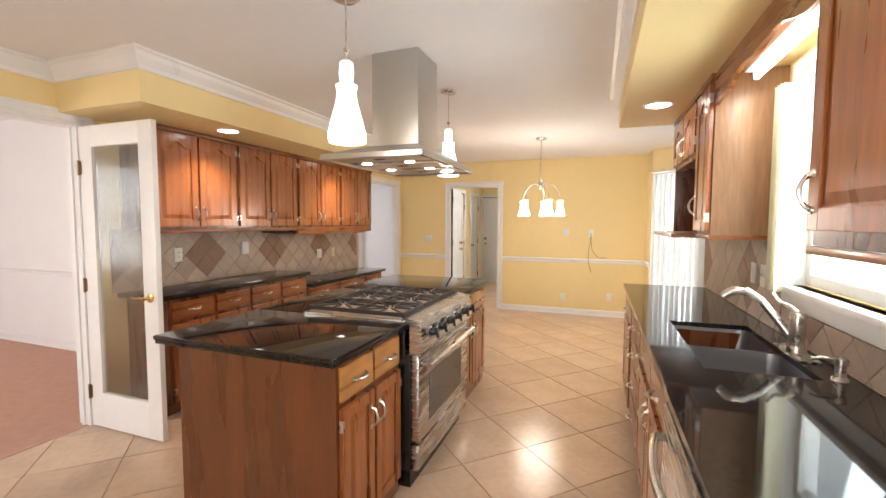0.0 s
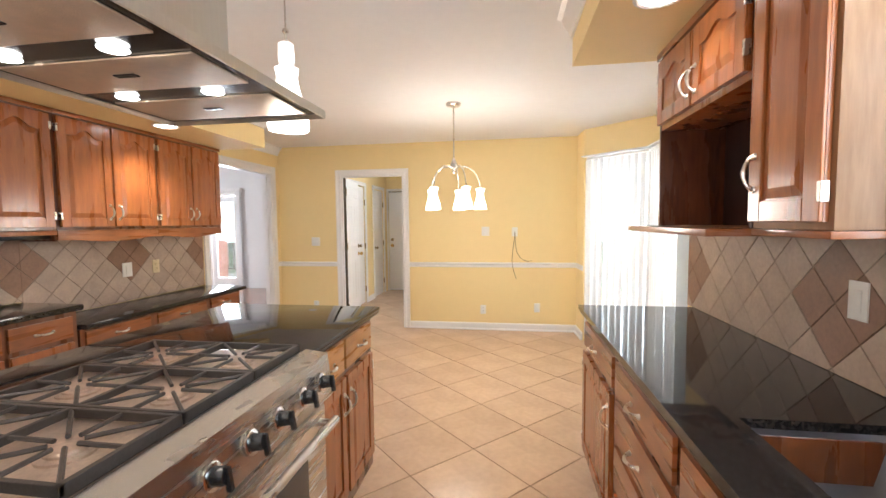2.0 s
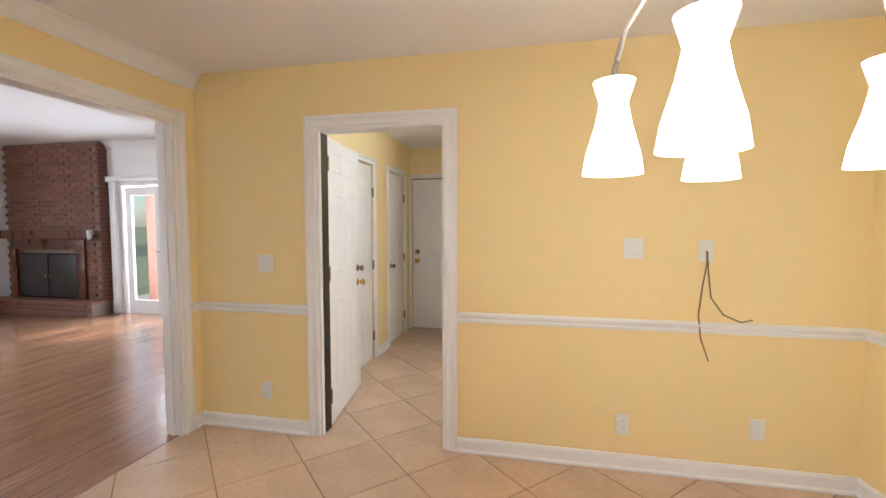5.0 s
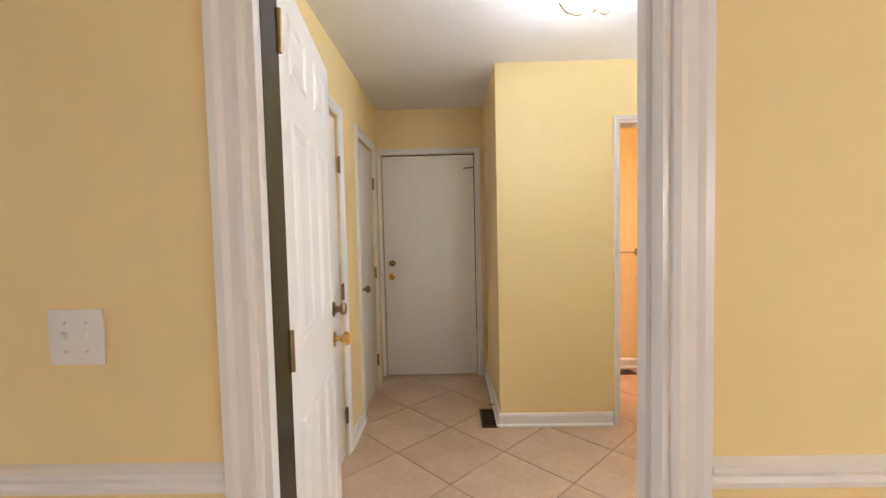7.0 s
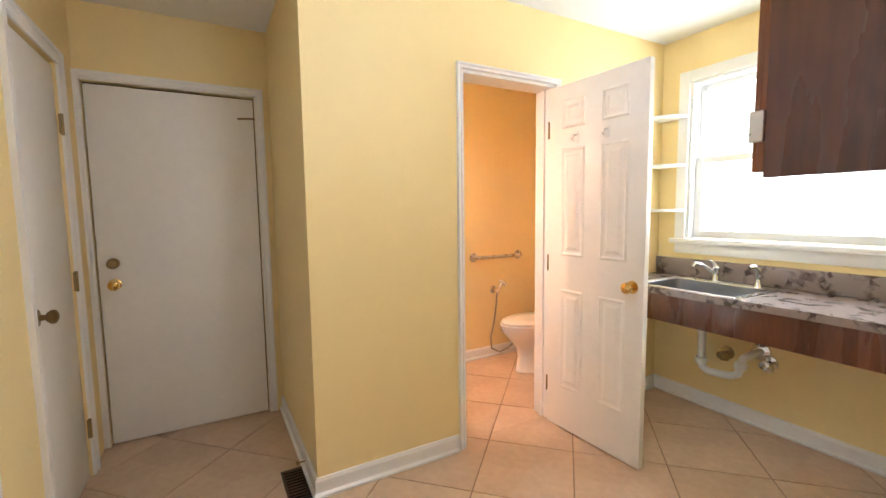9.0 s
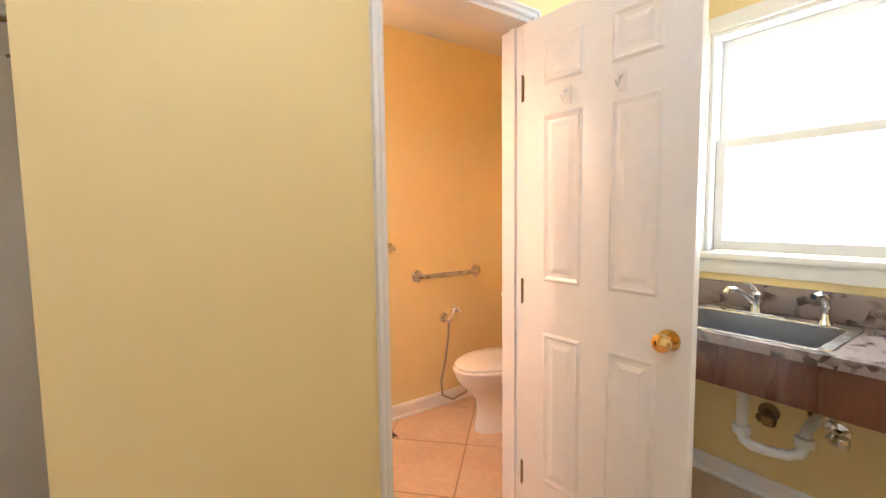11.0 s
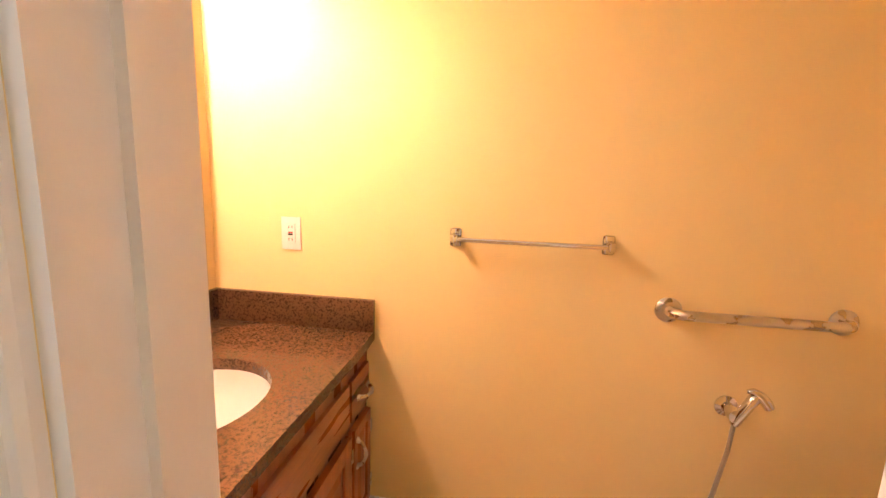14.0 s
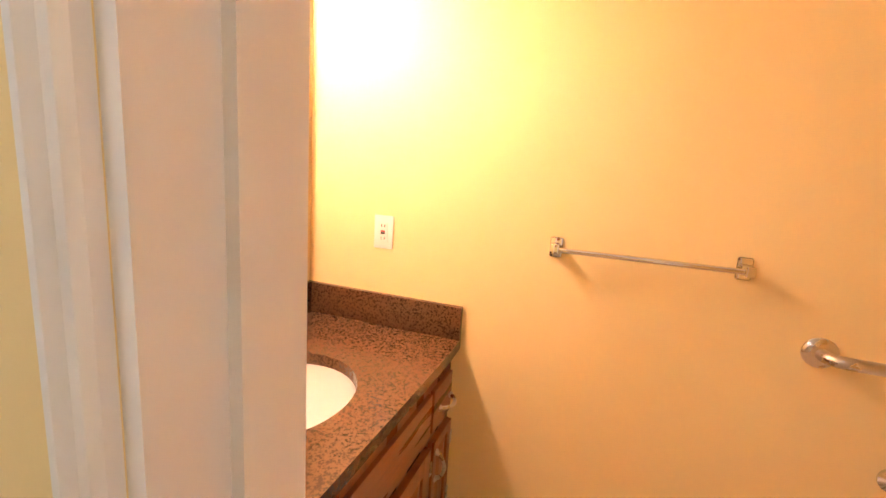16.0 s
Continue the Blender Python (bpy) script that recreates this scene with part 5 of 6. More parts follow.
part("deck_plate", bm, CHROME, f2, "", True)
bm = bmesh.new()
lathe(bm, [(0.022, 0.008), (0.019, 0.03), (0.018, 0.075), (0.020, 0.085), (0.012, 0.095), (0.0, 0.096)], seg=18)
tube(bm, [(-0.005, 0.01, 0.05), (-0.04, 0.03, 0.085), (-0.085, 0.05, 0.11), (-0.115, 0.065, 0.112), (-0.125, 0.07, 0.095)], [0.014, 0.012, 0.011, 0.012, 0.012], 10)
part("spout", bm, CHROME, f2, "", True)
bm = bmesh.new()
tube(bm, [(0, 0, 0.09), (-0.01, 0.012, 0.115), (-0.035, 0.03, 0.135)], [0.012, 0.010, 0.008], 10)
part("lever", bm, CHROME, f2, "", True)
f3 = thing("side_sprayer", pose(1.165, 8.03, 0.862), "chrome side sprayer beside the utility faucet", "sprayer")
bm = bmesh.new()
lathe(bm, [(0.024, 0.0), (0.020, 0.012), (0.014, 0.02), (0.014, 0.06), (0.018, 0.07)], seg=16)
tube(bm, [(0, 0, 0.06), (-0.003, 0.003, 0.095), (-0.02, 0.015, 0.115), (-0.045, 0.028, 0.11)], [0.015, 0.017, 0.017, 0.013], 10)
part("body", bm, CHROME, f3, "", True)
pp = thing("drain_pipe", pose(1.0, 8.22, 0), "white plastic trap and pipe under the utility sink", "drain pipe")
bm = bmesh.new()
tube(bm, [(0, 0.015, 0.71), (0, 0.015, 0.59)], 0.020, 12)
part("tailpiece", bm, STEEL, pp, "steel tailpiece", True)
bm = bmesh.new()
tube(bm, [(0, 0.015, 0.605), (0, 0.015, 0.40), (0.002, 0.008, 0.365), (0.010, -0.02, 0.345), (0.025, -0.07, 0.342), (0.04, -0.13, 0.345), (0.05, -0.165, 0.365), (0.055, -0.175, 0.40), (0.06, -0.175, 0.435), (0.085, -0.175, 0.455), (0.16, -0.175, 0.46), (0.278, -0.175, 0.46)], 0.021, 14)
part("trap", bm, PVC, pp, "", True)
for at in ((0, 0.015, 0.595), (0, 0.015, 0.405), (0.055, -0.175, 0.415)):
    bm = bmesh.new()
    lathe(bm, [(0.022, -0.020), (0.031, -0.017), (0.033, 0.0), (0.031, 0.017), (0.022, 0.020)], at, 16)
    part("slip_nut", bm, PVC, pp, "ribbed white plastic nut", True)
bm = bmesh.new()
lathe(bm, [(0.052, 0.279), (0.050, 0.270), (0.030, 0.262), (0.022, 0.260)], (0, -0.175, 0.46), 20, "x")
part("wall_flange", bm, CHROME, pp, "chrome wall flange", True)
for y, z in ((0.01, 0.40), (-0.225, 0.405)):
    bm = bmesh.new()
    lathe(bm, [(0.042, 0.279), (0.040, 0.270), (0.018, 0.264), (0.016, 0.225), (0.022, 0.220), (0.022, 0.190), (0.0, 0.188)], (0, y, z), 16, "x")
    lathe(bm, [(0.024, -0.020), (0.028, 0.0), (0.024, 0.020)], (0.185, y - 0.03, z), 10)
    part("stop_valve", bm, OLDBRASS if y > 0 else CHROME, pp, "wall stop valve", True)
for z in (1.30, 1.60, 1.92):
    bm = bmesh.new()
    prism(bm, [(0, 0), (-0.20, 0)] + [(-0.20 * math.cos(radians(a)), -0.20 * math.sin(radians(a))) for a in (20, 40, 60, 75)] + [(0, -0.20)], -0.009, 0.009, "z")
    s = part("corner_shelf", bm, TRIM)
    s.matrix_world = pose(HE - 0.001, HN - 0.001, z)
    tagged(s, "small white corner shelf on the yellow wall", "shelf", "corner shelves")


def floor_vent(x, y, rz, label):
    root = thing("floor_vent", pose(x, y, 0.003, 0, 0, rz), label, "floor vent")
    bm = bmesh.new()
    for d in ((-0.06, 0.06, -0.15, -0.138, 0, 0.005), (-0.06, 0.06, 0.138, 0.15, 0, 0.005), (-0.06, -0.048, -0.138, 0.138, 0, 0.005), (0.048, 0.06, -0.138, 0.138, 0, 0.005)):
        box(bm, *d, 0.001)
    part("frame", bm, VENT, root)
    boxpart("well", (-0.048, 0.048, -0.138, 0.138, -0.0005, 0.0008), BLACK, root)
    for k in range(12):
        boxpart("slat", (-0.047, 0.047, -0.130 + k * 0.0235, -0.121 + k * 0.0235, 0.0012, 0.004), VENT, root)


floor_vent(-1.245, 8.85, 0, "bronze floor register beside the hall wall")
floor_vent(0.02, 9.745, 90, "bronze floor register in the bathroom")
bm = bmesh.new()
tube(bm, [(0, 0, 0), (0, -0.03, 0)], 0.004, 8)
lathe(bm, [(0.009, -0.03), (0.009, -0.045), (0.0, -0.046)], (0, 0, 0), 10, "y")
ds = part("door_stop", bm, OLDBRASS)
ds.matrix_world = pose(-1.19, 8.95, 0.06, 0, 0, -90)
tagged(ds, "small door stop on the baseboard", "door stop")

# ---- bathroom ----
van = carcass("vanity_cabinet", pose(-0.541, 8.99, 0, 0, 0, W90), 0.90, 0.58, 0, 0.55, "reddish oak bathroom vanity with doors and drawers", OAK, toe=0.09)
boxpart("face_frame", (0, 0.90, 0.002, 0.03, 0.551, 0.716), OAK, van)
boxpart("end_panel", (0.88, 0.899, 0.031, 0.56, 0.551, 0.716), OAK, van)
drawer(van, 0.715, 0.505, 0.165, 0.140), drawer(van, 0.03, 0.505, 0.665, 0.140, None, False)
cab_door(van, 0.03, 0.11, 0.330, 0.36, 0.0, "r", 0.27), cab_door(van, 0.37, 0.11, 0.325, 0.36, 0.0, "l", 0.27), cab_door(van, 0.715, 0.11, 0.165, 0.36, 0.0, "l", 0.27)
SCX, SCY, RX, RY = -0.826, 9.35, 0.20, 0.218
bm = bmesh.new()
n = 48
zc0, zc1 = 0.718, 0.752
inner_t, inner_b, outer_t, outer_b = [], [], [], []
bx0, bx1, by0, by1 = -1.128, -0.508, 8.97, BY - 0.002
for k in range(n):
    a = 2 * math.pi * k / n
    ca, sa = math.cos(a), math.sin(a)
    s = min((bx1 - SCX) / ca if ca > 1e-6 else 1e9, (bx0 - SCX) / ca if ca < -1e-6 else 1e9, (by1 - SCY) / sa if sa > 1e-6 else 1e9, (by0 - SCY) / sa if sa < -1e-6 else 1e9)
    for lst, x, y, z in ((inner_t, SCX + RX * ca, SCY + RY * sa, zc1), (inner_b, SCX + RX * ca, SCY + RY * sa, zc0), (outer_t, SCX + s * ca, SCY + s * sa, zc1), (outer_b, SCX + s * ca, SCY + s * sa, zc0)):
        lst.append(bm.verts.new((x, y, z)))
for k in range(n):
    j = (k + 1) % n
    bm.faces.new((inner_t[k], outer_t[k], outer_t[j], inner_t[j]))
    bm.faces.new((inner_b[j], outer_b[j], outer_b[k], inner_b[k]))
    bm.faces.new((outer_t[k], outer_b[k], outer_b[j], outer_t[j]))
    bm.faces.new((inner_t[j], inner_b[j], inner_b[k], inner_t[k]))
structure(part("vanity_top", bm, BROWNGRANITE, None, "polished brown granite vanity top with an oval cut-out"), "", "countertop")
structure(boxpart("vanity_splash_back", (-1.107, -0.514, BY - 0.023, BY - 0.001, 0.753, 0.866), BROWNGRANITE, None, 0.002, "brown granite upstand"), "", "backsplash")
structure(boxpart("vanity_splash_side", (-1.129, -1.108, 8.97, BY - 0.001, 0.753, 0.866), BROWNGRANITE, None, 0.002, "brown granite upstand"), "", "backsplash")
bm = bmesh.new()
rings = []
for f, z in ((1.0, 0.7175), (1.005, 0.70), (0.95, 0.66), (0.82, 0.615), (0.55, 0.58), (0.2, 0.57)):
    rings.append([bm.verts.new((SCX + RX * f * math.cos(2 * math.pi * k / 40), SCY + RY * f * math.sin(2 * math.pi * k / 40), z)) for k in range(40)])
for a, b in zip(rings, rings[1:]):
    for k in range(40):
        bm.faces.new((a[k], a[(k + 1) % 40], b[(k + 1) % 40], b[k]))
bm.faces.new(rings[-1])
tagged(part("bathroom_basin", bm, PORCELAIN, None, "", True), "white porcelain oval undermount basin in brown granite", "sink")
f4 = thing("bathroom_faucet", pose(-1.075, 9.35, 0.752), "chrome bathroom faucet behind the basin", "faucet")
bm = bmesh.new()
lathe(bm, [(0.024, 0.0), (0.020, 0.02), (0.017, 0.07), (0.0, 0.075)], seg=16)
tube(bm, [(0, 0, 0.05), (0.05, 0, 0.085), (0.10, 0, 0.075)], [0.013, 0.012, 0.010], 10)
part("spout", bm, CHROME, f4, "", True)
for y in (-0.10, 0.10):
    bm = bmesh.new()
    lathe(bm, [(0.022, 0.0), (0.018, 0.03), (0.024, 0.045), (0.0, 0.05)], (0, y, 0), 14)
    tube(bm, [(0, y, 0.045), (0.05, y * 1.1, 0.055)], 0.006, 8)
    part("tap", bm, CHROME, f4, "", True)
mir = thing("wall_mirror", pose(-1.129, 9.77, 0, 0, 0, 90), "wall mirror in a broad ribbed silver-bronze frame", "mirror")
MW, MZ0, MZ1, FW = 0.86, 0.882, 1.93, 0.095
mir.matrix_world = pose(-1.129, 9.825 - MW, 0, 0, 0, 90)
SILVER = mat("ribbed_silver_frame", (0.42, 0.34, 0.26), 0.35, 0.7, 0.15, 20)
prof = []
for k in range(17):
    u = k / 16
    prof.append((u * FW, -0.012 - 0.020 * math.sin(math.pi * min(1, u * 1.2)) ** 0.5 * (1 - 0.4 * u) - 0.003 * (k % 2)))
for side in range(4):
    bm = bmesh.new()
    rows = []
    for end in (0, 1):
        row = []
        for o, y in prof + [(FW, -0.001), (0, -0.001)]:
            if side in (0, 2):
                x = (o if end == 0 else MW - o)
                z = MZ0 + o if side == 0 else MZ1 - o
            else:
                z = (MZ0 + o if end == 0 else MZ1 - o)
                x = o if side == 1 else MW - o
            row.append(bm.verts.new((x, y, z)))
        rows.append(row)
    for k in range(len(rows[0])):
        j = (k + 1) % len(rows[0])
        bm.faces.new((rows[0][k], rows[0][j], rows[1][j], rows[1][k]))
    part("frame_side", bm, SILVER, mir)
boxpart("mirror_glass", (FW - 0.003, MW - FW + 0.003, -0.009, -0.002, MZ0 + FW - 0.003, MZ1 - FW + 0.003), MIRROR, mir)
AMBER = mat("lit_amber_shade", (1.0, 0.70, 0.46), 0.3, var=0.02, scale=3, emit=85)
vl = thing("vanity_lamp", pose(-1.129, 9.42, 2.06, 0, 0, 90), "lit three-shade vanity lamp over the mirror", "wall lamp")
boxpart("back_plate", (-0.28, 0.28, -0.02, -0.001, -0.05, 0.05), NICKEL, vl, 0.004)
for x in (-0.20, 0.0, 0.20):
    bm = bmesh.new()
    tube(bm, [(x, -0.02, 0), (x, -0.09, 0.0), (x, -0.10, -0.03)], 0.008, 8)
    arm = part("arm", bm, NICKEL, vl, "", True)
    bm = bmesh.new()
    lathe(bm, [(0.020, -0.03), (0.036, -0.06), (0.048, -0.13), (0.045, -0.13), (0.033, -0.06), (0.016, -0.035)], (x, -0.10, 0), 20)
    part("shade", bm, AMBER, arm, "lit glass shade", True)
for y, power in ((9.62, 6), (9.42, 19), (9.22, 28)):
    bulb("vanity_bulb", (-1.029, y, 1.939), power, TUNGSTEN, 0.012)

tb = thing("towel_bar", pose(-0.236, BY, 1.105), "chrome towel bar with faceted end posts", "towel bar")
for x in (0.0, 0.484):
    bm = bmesh.new()
    box(bm, x - 0.018, x + 0.018, -0.010, -0.001, -0.032, 0.028, 0.006)
    box(bm, x - 0.012, x + 0.012, -0.062, -0.010, -0.016, 0.012, 0.005)
    part("post", bm, CHROME, tb, "", True)
bm = bmesh.new()
tube(bm, [(0, -0.05, -0.004), (0.484, -0.05, -0.004)], 0.008, 12)
part("bar", bm, CHROME, tb, "", True)
gb = thing("grab_bar", pose(0.446, BY, 0.908), "brushed steel grab bar with round flanges", "grab bar")
for x in (0.0, 0.49):
    bm = bmesh.new()
    lathe(bm, [(0.040, -0.001), (0.040, -0.006), (0.030, -0.014), (0.016, -0.016)], (x, 0, 0), 24, "y")
    part("flange", bm, NICKEL, gb, "", True)
bm = bmesh.new()
tube(bm, [(0, -0.008, 0), (0.0, -0.035, 0), (0.012, -0.05, 0), (0.035, -0.058, 0), (0.455, -0.058, 0), (0.478, -0.05, 0), (0.49, -0.035, 0), (0.49, -0.008, 0)], 0.0155, 14)
part("bar", bm, NICKEL, gb, "", True)
sp = thing("bidet_sprayer", pose(0.652, BY, 0.607), "chrome hand sprayer in a wall holder with a hose", "sprayer")
bm = bmesh.new()
lathe(bm, [(0.034, -0.001), (0.034, -0.006), (0.018, -0.012), (0.017, -0.045), (0.022, -0.048), (0.022, -0.072), (0.0, -0.074)], (0, 0, 0), 20, "y")
part("holder", bm, CHROME, sp, "", True)
bm = bmesh.new()
tube(bm, [(0.0, -0.062, -0.030), (0.010, -0.064, 0.0), (0.030, -0.068, 0.040), (0.042, -0.071, 0.066), (0.046, -0.072, 0.074)], [0.013, 0.017, 0.016, 0.017, 0.010], 14)
tube(bm, [(0.020, -0.066, 0.084), (0.036, -0.070, 0.086), (0.054, -0.075, 0.078), (0.070, -0.080, 0.058), (0.078, -0.082, 0.044)], [0.006, 0.011, 0.014, 0.015, 0.015], 12)
part("spray_head", bm, CHROME, sp, "", True)
bm = bmesh.new()
tube(bm, [(0, -0.062, -0.028), (-0.005, -0.06, -0.12), (-0.03, -0.06, -0.28), (-0.06, -0.05, -0.42), (-0.05, -0.05, -0.52), (0.03, -0.06, -0.565), (0.12, -0.08, -0.53), (0.25, -0.08, -0.45), (0.36, -0.06, -0.40)], 0.007, 8)
part("hose", bm, mat("grey_braided_hose", (0.38, 0.34, 0.28), 0.4, 0.5, 0.2, 60), sp, "thin braided hose", True)

# toilet, its back to the east wall
to = thing("toilet", pose(1.205, 9.46, 0, 0, 0, 90), "white porcelain toilet with a closed lid", "toilet")


def egg(bm, levels, n=36):
    """Stacked ovals: (centre out from the wall, half length, half width, height)."""
    rings = []
    for c0, hl_, hw, z in levels:
        ring = []
        for k in range(n):
            a = 2 * math.pi * k / n
            ex = math.cos(a)
            ring.append(bm.verts.new((hw * math.sin(a) * (1 - 0.10 * max(0, ex)), c0 + hl_ * ex, z)))
        rings.append(ring)
    for a, b in zip(rings, rings[1:]):
        for k in range(n):
            bm.faces.new((a[k], a[(k + 1) % n], b[(k + 1) % n], b[k]))
    bm.faces.new(rings[0][::-1]), bm.faces.new(rings[-1])


bm = bmesh.new()
egg(bm, [(0.40, 0.225, 0.115, 0.001), (0.40, 0.22, 0.11, 0.03), (0.41, 0.195, 0.10, 0.12), (0.43, 0.19, 0.105, 0.20), (0.46, 0.235, 0.15, 0.28), (0.485, 0.265, 0.180, 0.345), (0.49, 0.272, 0.186, 0.385)])
part("bowl", bm, PORCELAIN, to, "", True)
bm = bmesh.new()
egg(bm, [(0.49, 0.270, 0.186, 0.386), (0.49, 0.276, 0.190, 0.392), (0.49, 0.276, 0.190, 0.402), (0.49, 0.270, 0.186, 0.408)])
part("seat", bm, PORCELAIN, to, "", True)
bm = bmesh.new()
egg(bm, [(0.485, 0.262, 0.180, 0.4085), (0.485, 0.268, 0.185, 0.414), (0.485, 0.266, 0.183, 0.424), (0.485, 0.245, 0.165, 0.431), (0.485, 0.12, 0.08, 0.434)])
part("lid", bm, PORCELAIN, to, "", True)
boxpart("tank", (-0.22, 0.22, 0.012, 0.205, 0.385, 0.735), PORCELAIN, to, 0.02)
boxpart("tank_lid", (-0.232, 0.232, 0.005, 0.215, 0.736, 0.772), PORCELAIN, to, 0.010)
bm = bmesh.new()
tube(bm, [(-0.15, 0.206, 0.68), (-0.15, 0.222, 0.68), (-0.09, 0.226, 0.675)], 0.007, 8)
part("flush_lever", bm, CHROME, to, "", True)
to.matrix_world = pose(1.205, 9.46, 0, 0, 0, 90)


# ---- family room ----
fd = thing("door_french", pose(-6.85, FY, 0), "white double glazed garden doors, closed", "french door")
tagged(fd, kind="structure")
for x0 in (0.02, 0.69):
    leaf = None
    bm = bmesh.new()
    for d in ((x0, x0 + 0.11, 0.03, 0.07, 0.01, 2.0), (x0 + 0.55, x0 + 0.66, 0.03, 0.07, 0.01, 2.0), (x0 + 0.11, x0 + 0.55, 0.03, 0.07, 0.01, 0.22), (x0 + 0.11, x0 + 0.55, 0.03, 0.07, 1.88, 2.0)):
        box(bm, *d, 0.003)
    leaf = part("leaf", bm, DOORWHITE, fd)
    bm = bmesh.new()
    box(bm, x0 + 0.105, x0 + 0.555, 0.048, 0.052, 0.215, 1.885)
    part("pane", bm, PANE, leaf, "clear glass").visible_shadow = False
bm = bmesh.new()
tube(bm, [(0.63, 0.03, 1.0), (0.63, -0.02, 1.0), (0.56, -0.025, 1.0)], 0.009, 8)
part("lever_handle", bm, OLDBRASS, fd)
casing("door_casing", pose(-6.85, FY, 0), 1.37, 2.03, "white casing round the garden doors", cw=0.08)
cr = thing("curtain_valance", pose(-6.2, FY, 0), "long white blind valance over the garden doors", "valance")
boxpart("board", (-0.85, 0.85, -0.10, -0.022, 2.09, 2.17), TRIM, cr, 0.004)
boxpart("drawn_blind", (-0.80, -0.70, -0.085, -0.03, 0.03, 2.088), BLIND, cr, 0.003, "drawn vertical blinds")
boxpart("drawn_blind", (0.72, 0.82, -0.085, -0.03, 0.03, 2.088), BLIND, cr, 0.003, "drawn vertical blinds")

fp = thing("fireplace", pose(-8.05, FY + 0.36, 0), "brown brick fireplace with a black fire screen and raised hearth", "fireplace")
boxpart("core", (-0.95, 0.93, -0.50, -0.364, 0.005, 2.715), MORTAR, fp)
boxpart("hearth_core", (-1.02, 0.99, -0.74, -0.501, 0.006, 0.20), MORTAR, fp)


def brick_mesh(name, lx, ly, lz, material):
    bm = bmesh.new()
    box(bm, -lx / 2, lx / 2, -ly / 2, ly / 2, -lz / 2, lz / 2)
    return to_mesh(bm, name, material)


BR = brick_mesh("brick", 0.20, 0.03, 0.057, BRICK)
BE = brick_mesh("brick", 0.03, 0.20, 0.057, BRICK)
rest = bmesh.new()
count = 0
for r in range(39):
    z = 0.24 + r * 0.067
    if z > 2.69:
        break
    for k in range(10):
        x = -0.86 + k * 0.21 + (0.105 if r % 2 else 0)
        if x > 0.86 or (abs(x + 0.1) < 0.60 and 0.26 < z < 0.98):
            continue
        if count < 300:
            b = new("brick", BR)
            b.parent = fp
            b.location = (x, -0.508 - 0.004 * ((k * 7 + r * 3) % 3) / 2, z)
            count += 1
        else:
            box(rest, x - 0.1, x + 0.1, -0.523, -0.495, z - 0.028, z + 0.028)
    box(rest, 0.925, 0.945, -0.52, -0.365, z - 0.028, z + 0.028)
for r in range(3):
    for k in range(9):
        x = -0.90 + k * 0.21 + (0.105 if r % 2 else 0)
        box(rest, x - 0.1, x + 0.1, -0.754, -0.73, 0.035 + r * 0.067 - 0.028, 0.035 + r * 0.067 + 0.028)
tagged(part("brickwork", rest, BRICK, fp), kind="stuff")
boxpart("hearth_top", (-1.03, 1.0, -0.76, -0.525, 0.201, 0.235), BRICK, fp, 0.006)
bm = bmesh.new()
prism(bm, [(-0.69, 1.20), (-0.64, 1.20), (-0.60, 1.27), (-0.52, 1.29), (-0.52, 1.33), (-0.70, 1.33)], -0.90, 0.90, "x")
part("mantel", bm, OAKDARK, fp, "dark wooden mantel shelf")
boxpart("mantel_frieze", (-0.85, 0.65, -0.56, -0.53, 1.03, 1.19), OAKDARK, fp, 0.004)
for x in (-0.86, 0.52):
    boxpart("pilaster", (x, x + 0.14, -0.57, -0.53, 0.236, 1.03), OAKDARK, fp, 0.006)
boxpart("firebox", (-0.70, 0.50, -0.53, -0.5005, 0.238, 0.96), BLACK, fp)
for x0 in (-0.68, -0.09):
    s = boxpart("screen_door", (x0, x0 + 0.57, -0.545, -0.531, 0.26, 0.94), IRON, fp, 0.003, "black mesh fire screen")
    boxpart("screen_knob", (x0 + (0.53 if x0 < -0.5 else 0.02), x0 + (0.55 if x0 < -0.5 else 0.04), -0.56, -0.5455, 0.57, 0.61), BRASS, s)

# boards of the family room floor
sub = slab("floor_family", -9.3, -2.83, 2.86, 9.9, -0.1, -0.012, GROUT, "pale polished family room floorboards", "floor")
near = bmesh.new()
bw = 0.083
cnt = 0
xs = -9.25
i = 0
while xs < -2.835:
    y = 2.9 - (i * 0.37) % 1.2
    while y < 9.85:
        a, b = max(y, 2.87), min(y + 1.2, 9.89)
        x1 = min(xs + bw - 0.001, -2.83)
        if xs > -6.4 and 5.2 < y < 9.5 and cnt < 220:
            bm = bmesh.new()
            box(bm, xs, x1, a + 0.0005, b - 0.0005, -0.011, 0.003)
            part("floorboard", bm, FLOORWOOD, sub)
            cnt += 1
        elif b > a:
            box(near, xs, x1, a + 0.0005, b - 0.0005, -0.011, 0.003)
        y += 1.2
    xs += bw
    i += 1
tagged(part("floorboards", near, FLOORWOOD, sub), kind="stuff")

# ---- outdoors ----
pier = thing("brick_pier", pose(-6.75, 10.6, -0.14), "red brick pier beside the garden doors", "pier")
boxpart("shaft", (-0.35, 0.22, -0.2, 0.2, 0, 2.9), BRICKOUT, pier, 0.004)
dk = thing("deck", pose(-6.2, 11.5, -0.14), "weathered wooden deck with a railing", "deck")
for k in range(14):
    boxpart("deck_board", (-2.5, 2.5, -1.55 + k * 0.21, -1.36 + k * 0.21, 0.02, 0.06), DECK, dk, 0.003)
boxpart("top_rail", (-2.5, 2.5, 1.36, 1.46, 0.96, 1.0), DECK, dk, 0.004)
boxpart("bottom_rail", (-2.5, 2.5, 1.39, 1.43, 0.18, 0.22), DECK, dk, 0.004)
